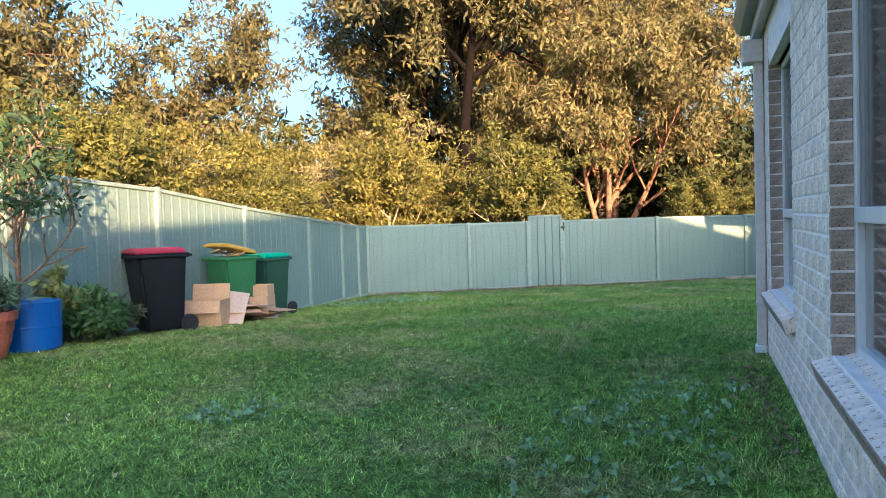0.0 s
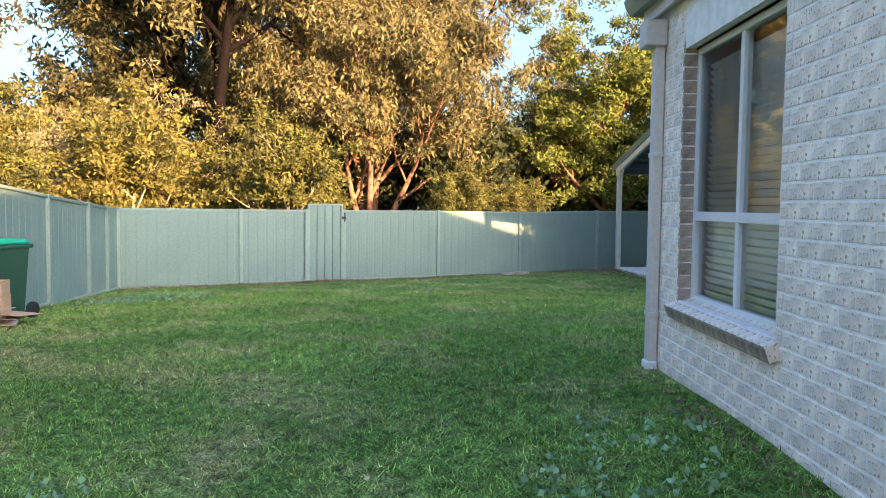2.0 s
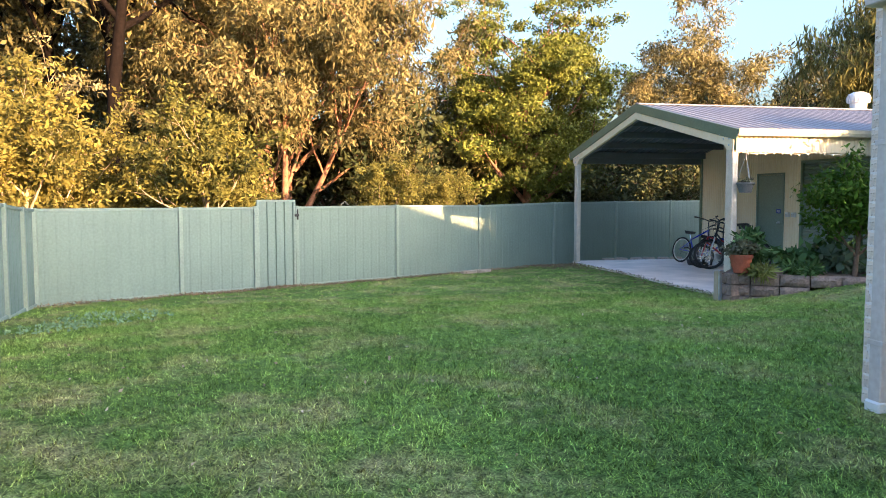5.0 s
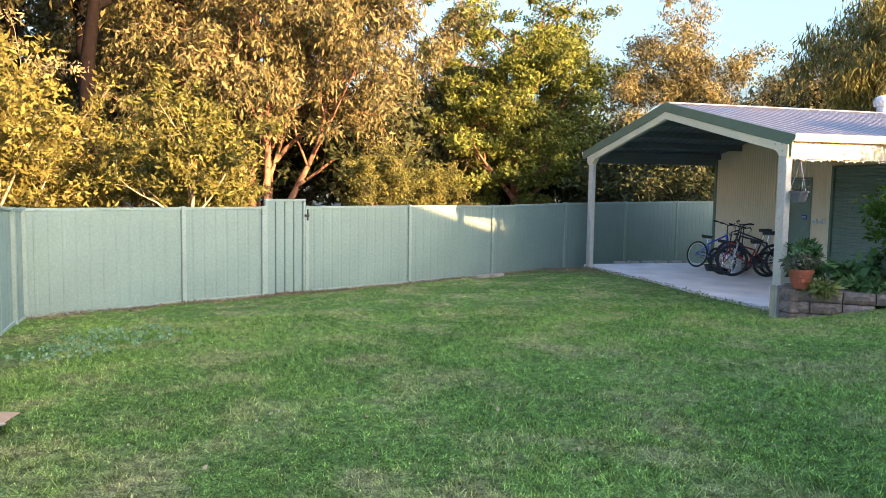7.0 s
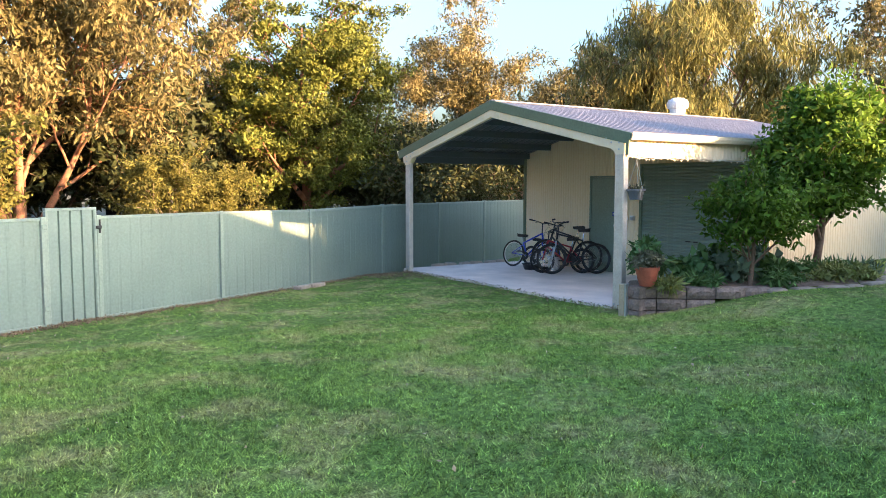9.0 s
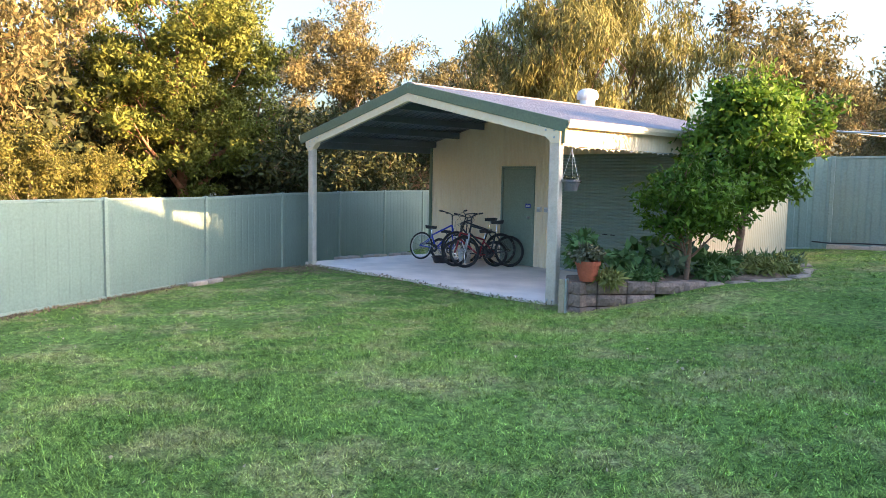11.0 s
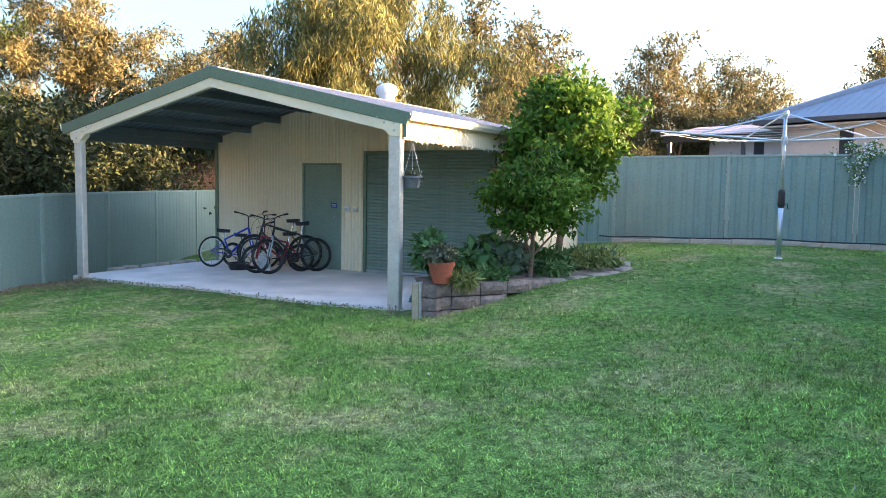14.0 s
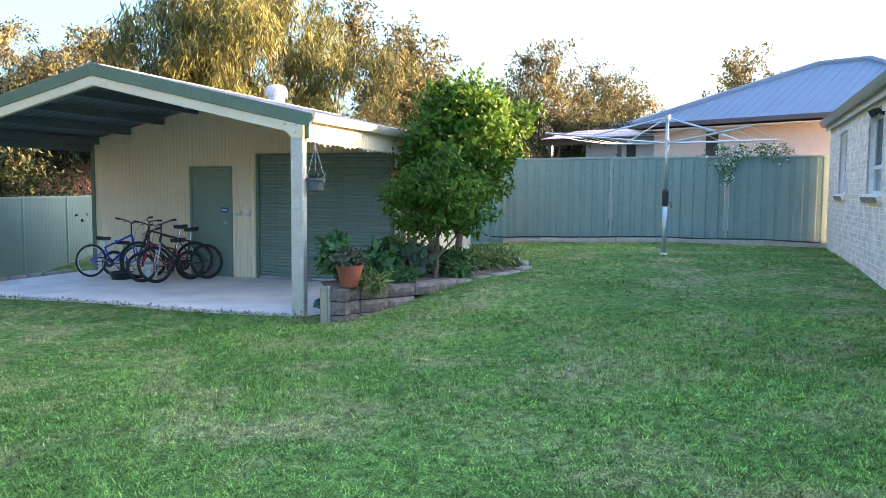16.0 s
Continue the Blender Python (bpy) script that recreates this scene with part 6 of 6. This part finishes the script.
# climbing rose on the north fence, floodlight on the house
vr = np.random.default_rng(5)
vt = thing("climbing_vine", pose(5.5, 8.12, 2.42), "white-flowered climber hanging over the fence", "climber")
cen = [[vr.uniform(-0.5, 1.2), vr.uniform(-0.1, 0.25), vr.uniform(-0.02, 0.22)] for _ in range(26)] + [[vr.uniform(-0.2, 0.12), -0.1, -vr.uniform(0, 0.5)] for _ in range(10)]
v, f = leaf_arrays(vr, cen, np.full(len(cen), 0.15), 26, 0.06, 0.035, 0.2)
part("foliage", quads_mesh("foliage", v, f), M_PLANT, vt)
v, f = leaf_arrays(vr, cen, np.full(len(cen), 0.17), 7, 0.05, 0.05, 0.0)
part("blossom", quads_mesh("flower", v, f), M_WHITE, vt)["kind"] = "stuff"
part("stem", tubes("stem", [([(-0.4, 0, -0.1), (0.0, 0.05, 0.05), (0.5, 0.1, 0.12), (1.2, 0.1, 0.15)], 0.008)], 5), M_BARK_BROWN, vt)
fl = thing("floodlight", HOUSE @ pose(-0.02, 6.3, 2.78), "black twin floodlight under the eave", "floodlight")
part("base", box(-0.04, -0.05, -0.06, 0.02, 0.05, 0.06, 0.01), M_BLACK, fl)
for y in (-0.1, 0.1):
    o = part("lamp", lathe("lamp", [(0.0, 0.0), (0.03, 0.0), (0.055, 0.09), (0.06, 0.10), (0.05, 0.10), (0.0, 0.085)], 16), M_BLACK, fl)
    o.matrix_basis = pose(-0.06, y, 0.0, 0, -120, 0)


# ---- lawn ----
def grass_blades(name, n, box_, seed, length, width, material, label, keep=None):
    rng = np.random.default_rng(seed)
    k = n // 9
    tx_, ty_ = rng.uniform(box_[0], box_[2], k), rng.uniform(box_[1], box_[3], k)
    ta, tr = rng.uniform(0, 6.283, (9, k)), 0.055 * rng.random((9, k)) ** 0.5
    x, y = (tx_ + np.cos(ta) * tr).T.ravel(), (ty_ + np.sin(ta) * tr).T.ravel()
    ta, tuft = ta.T.ravel(), np.repeat(0.65 + 0.7 * rng.random(k), 9)
    n = len(x)
    ok = ~behind_fence(x, y) & ~((x > SLAB[0] - 0.4) & (x < SLAB[2] + 0.06) & (y > SLAB[1] - 0.03))
    hx, hy = x - 7.10, y + 3.62
    a = radians(2.0)
    lx, ly = hx * math.cos(a) - hy * math.sin(a), hx * math.sin(a) + hy * math.cos(a)
    ok &= ~((lx > -0.01) & (ly > -0.01))
    bx, by = np.array([(p.x, p.y) for p in BED]).T
    edge = np.interp(y, by[:7], bx[:7])
    ok &= ~((y > -0.62) & (y < 4.6) & (x < edge) & (x > 0.2))
    if keep is not None:
        ok &= keep(x, y, rng)
    x, y, ta, tuft = x[ok], y[ok], ta[ok], tuft[ok]
    n = len(x)
    z = ground_full(x, y)
    patch = 0.75 + 0.5 * (np.sin(x * 1.1 + 2 * np.sin(y * 0.7)) * np.sin(y * 1.3 + x * 0.4)) * 0.5 + 0.3 * rng.random(n)
    ln = length * patch * (0.6 + 0.8 * rng.random(n))
    ln = ln * tuft
    az, lean = ta + rng.normal(0, 0.5, n), rng.uniform(0.45, 1.4, n)
    d = np.stack([np.cos(az) * np.sin(lean), np.sin(az) * np.sin(lean), np.cos(lean)], -1)
    wa = az + rng.uniform(0.8, 2.4, n)
    s = np.stack([np.cos(wa), np.sin(wa), 0 * wa], -1) * (width * (0.6 + 0.8 * rng.random(n)))[:, None]
    p = np.stack([x, y, z - 0.004], -1)
    tip = p + d * ln[:, None]
    tip[:, 2] -= 0.15 * ln
    v = np.stack([p - s / 2, p + s / 2, tip], 1).reshape(-1, 3)
    me = quads_mesh(name, v, np.arange(3 * n).reshape(-1, 3))
    me.materials.append(material)
    return tagged(new(name, me), label, "grass", kind="stuff")


grass_blades("grass_near", 540000, (-1.0, -9.9, 11.5, -0.3), 1, 0.056, 0.0055, M_LAWN, "short green lawn grass, patchy and mown")
grass_blades("grass_far", 300000, (-9.0, -10.9, 15.0, 8.2), 2, 0.055, 0.009, M_LAWN, "short green lawn grass sloping to the fences")
M_CLOVER = leaf_mat("clover_leaf", (0.30, 0.43, 0.25), (0.20, 0.32, 0.16), translucent=0.1)


def weeds(name, spots, label, seed):
    rng = np.random.default_rng(seed)
    cen = []
    for x, y, r, n in spots:
        for _ in range(n):
            a, q = rng.uniform(0, 6.28), r * math.sqrt(rng.random())
            cen.append([x + math.cos(a) * q, y + math.sin(a) * q, 0])
    cen = np.array(cen)
    cen[:, 2] = ground_full(cen[:, 0], cen[:, 1]) + 0.05
    v, f = leaf_arrays(rng, cen, np.full(len(cen), 0.05), 5, 0.034, 0.028, 0.0, 0.25)
    me = quads_mesh(name, v, f)
    me.materials.append(M_CLOVER)
    tagged(new(name, me), label, "weeds", kind="stuff")


weeds("clover", [(9.6, -4.5, 0.5, 34), (10.4, -4.6, 0.5, 30), (9.0, -4.3, 0.35, 22), (11.2, -4.7, 0.4, 22), (9.9, -6.9, 0.28, 30), (0.5, -9.2, 0.7, 90), (1.5, -9.7, 0.5, 60)], "patches of clover and broad-leaved weeds in the lawn", 6)
grass_blades("grass_tall", 9000, (7.0, -4.05, 14.5, -3.6), 9, 0.06, 0.005, M_LAWN, "longer grass along the foot of the house wall")
grass_blades("grass_fence", 60000, (-9.0, -11.0, 9.0, 8.3), 10, 0.10, 0.008, M_LAWN, "longer grass tufts along the fence foot", keep=lambda x, y, r: (np.abs(x - np.interp(y, np.array(BACK).T[1], np.array(BACK).T[0])) < 0.16) | (np.abs(y - np.interp(x, np.array(SIDE).T[0], np.array(SIDE).T[1])) < 0.2))

M_LITTER = mat("dry_leaf_litter", (0.30, 0.21, 0.13), 0.9, var=0.3, scale=3, fine=30, rgb2=(0.16, 0.11, 0.07), island=0.5)
M_FALLEN = mat("fallen_leaf", (0.62, 0.52, 0.36), 0.8, var=0.2, scale=3, fine=30, rgb2=(0.42, 0.30, 0.18), island=0.4)


def litter(name, x, y, size, material, label, seed):
    """Dry leaves and crumbs lying on the ground."""
    rng = np.random.default_rng(seed)
    ok = ~behind_fence(x, y)
    x, y = x[ok], y[ok]
    cen = np.stack([x, y, ground_full(x, y) + 0.022], -1)
    v, f = leaf_arrays(rng, cen, np.full(len(cen), 0.02), 1, size, size * 0.55, 0.0, 0.3)
    me = quads_mesh(name, v, f)
    me.materials.append(material)
    tagged(new(name, me), label, "leaf litter", kind="stuff")


lr = np.random.default_rng(23)
fb = np.array(BACK[:8])
ft_, seg_ = lr.random(5000), lr.integers(0, 7, 5000)
fx = fb[seg_, 0] + (fb[seg_ + 1, 0] - fb[seg_, 0]) * ft_ + np.abs(lr.normal(0.06, 0.16, 5000))
fy_ = fb[seg_, 1] + (fb[seg_ + 1, 1] - fb[seg_, 1]) * ft_ + lr.normal(0.0, 0.1, 5000)
sx_, sy_ = -6.9 + 7.3 * lr.random(1100) ** 1.7, -0.06 - np.abs(lr.normal(0.0, 0.28, 1100))
litter("leaf_litter", np.concatenate([fx, sx_, lr.normal(-6.2, 0.6, 1200)]), np.concatenate([fy_, sy_, lr.normal(-0.75, 0.3, 1200)]), 0.035, M_LITTER, "dry brown leaf litter and bare earth along the fence and slab", 31)
litter("wall_litter", lr.uniform(8.2, 10.2, 170), -3.80 - np.abs(lr.normal(0.0, 0.1, 170)), 0.035, M_LITTER, "bare earth and dry litter at the foot of the house wall", 33)
litter("fallen_leaves", lr.uniform(-5, 13, 420), lr.uniform(-9.8, -0.8, 420), 0.035, M_FALLEN, "scattered pale fallen leaves on the lawn", 32)
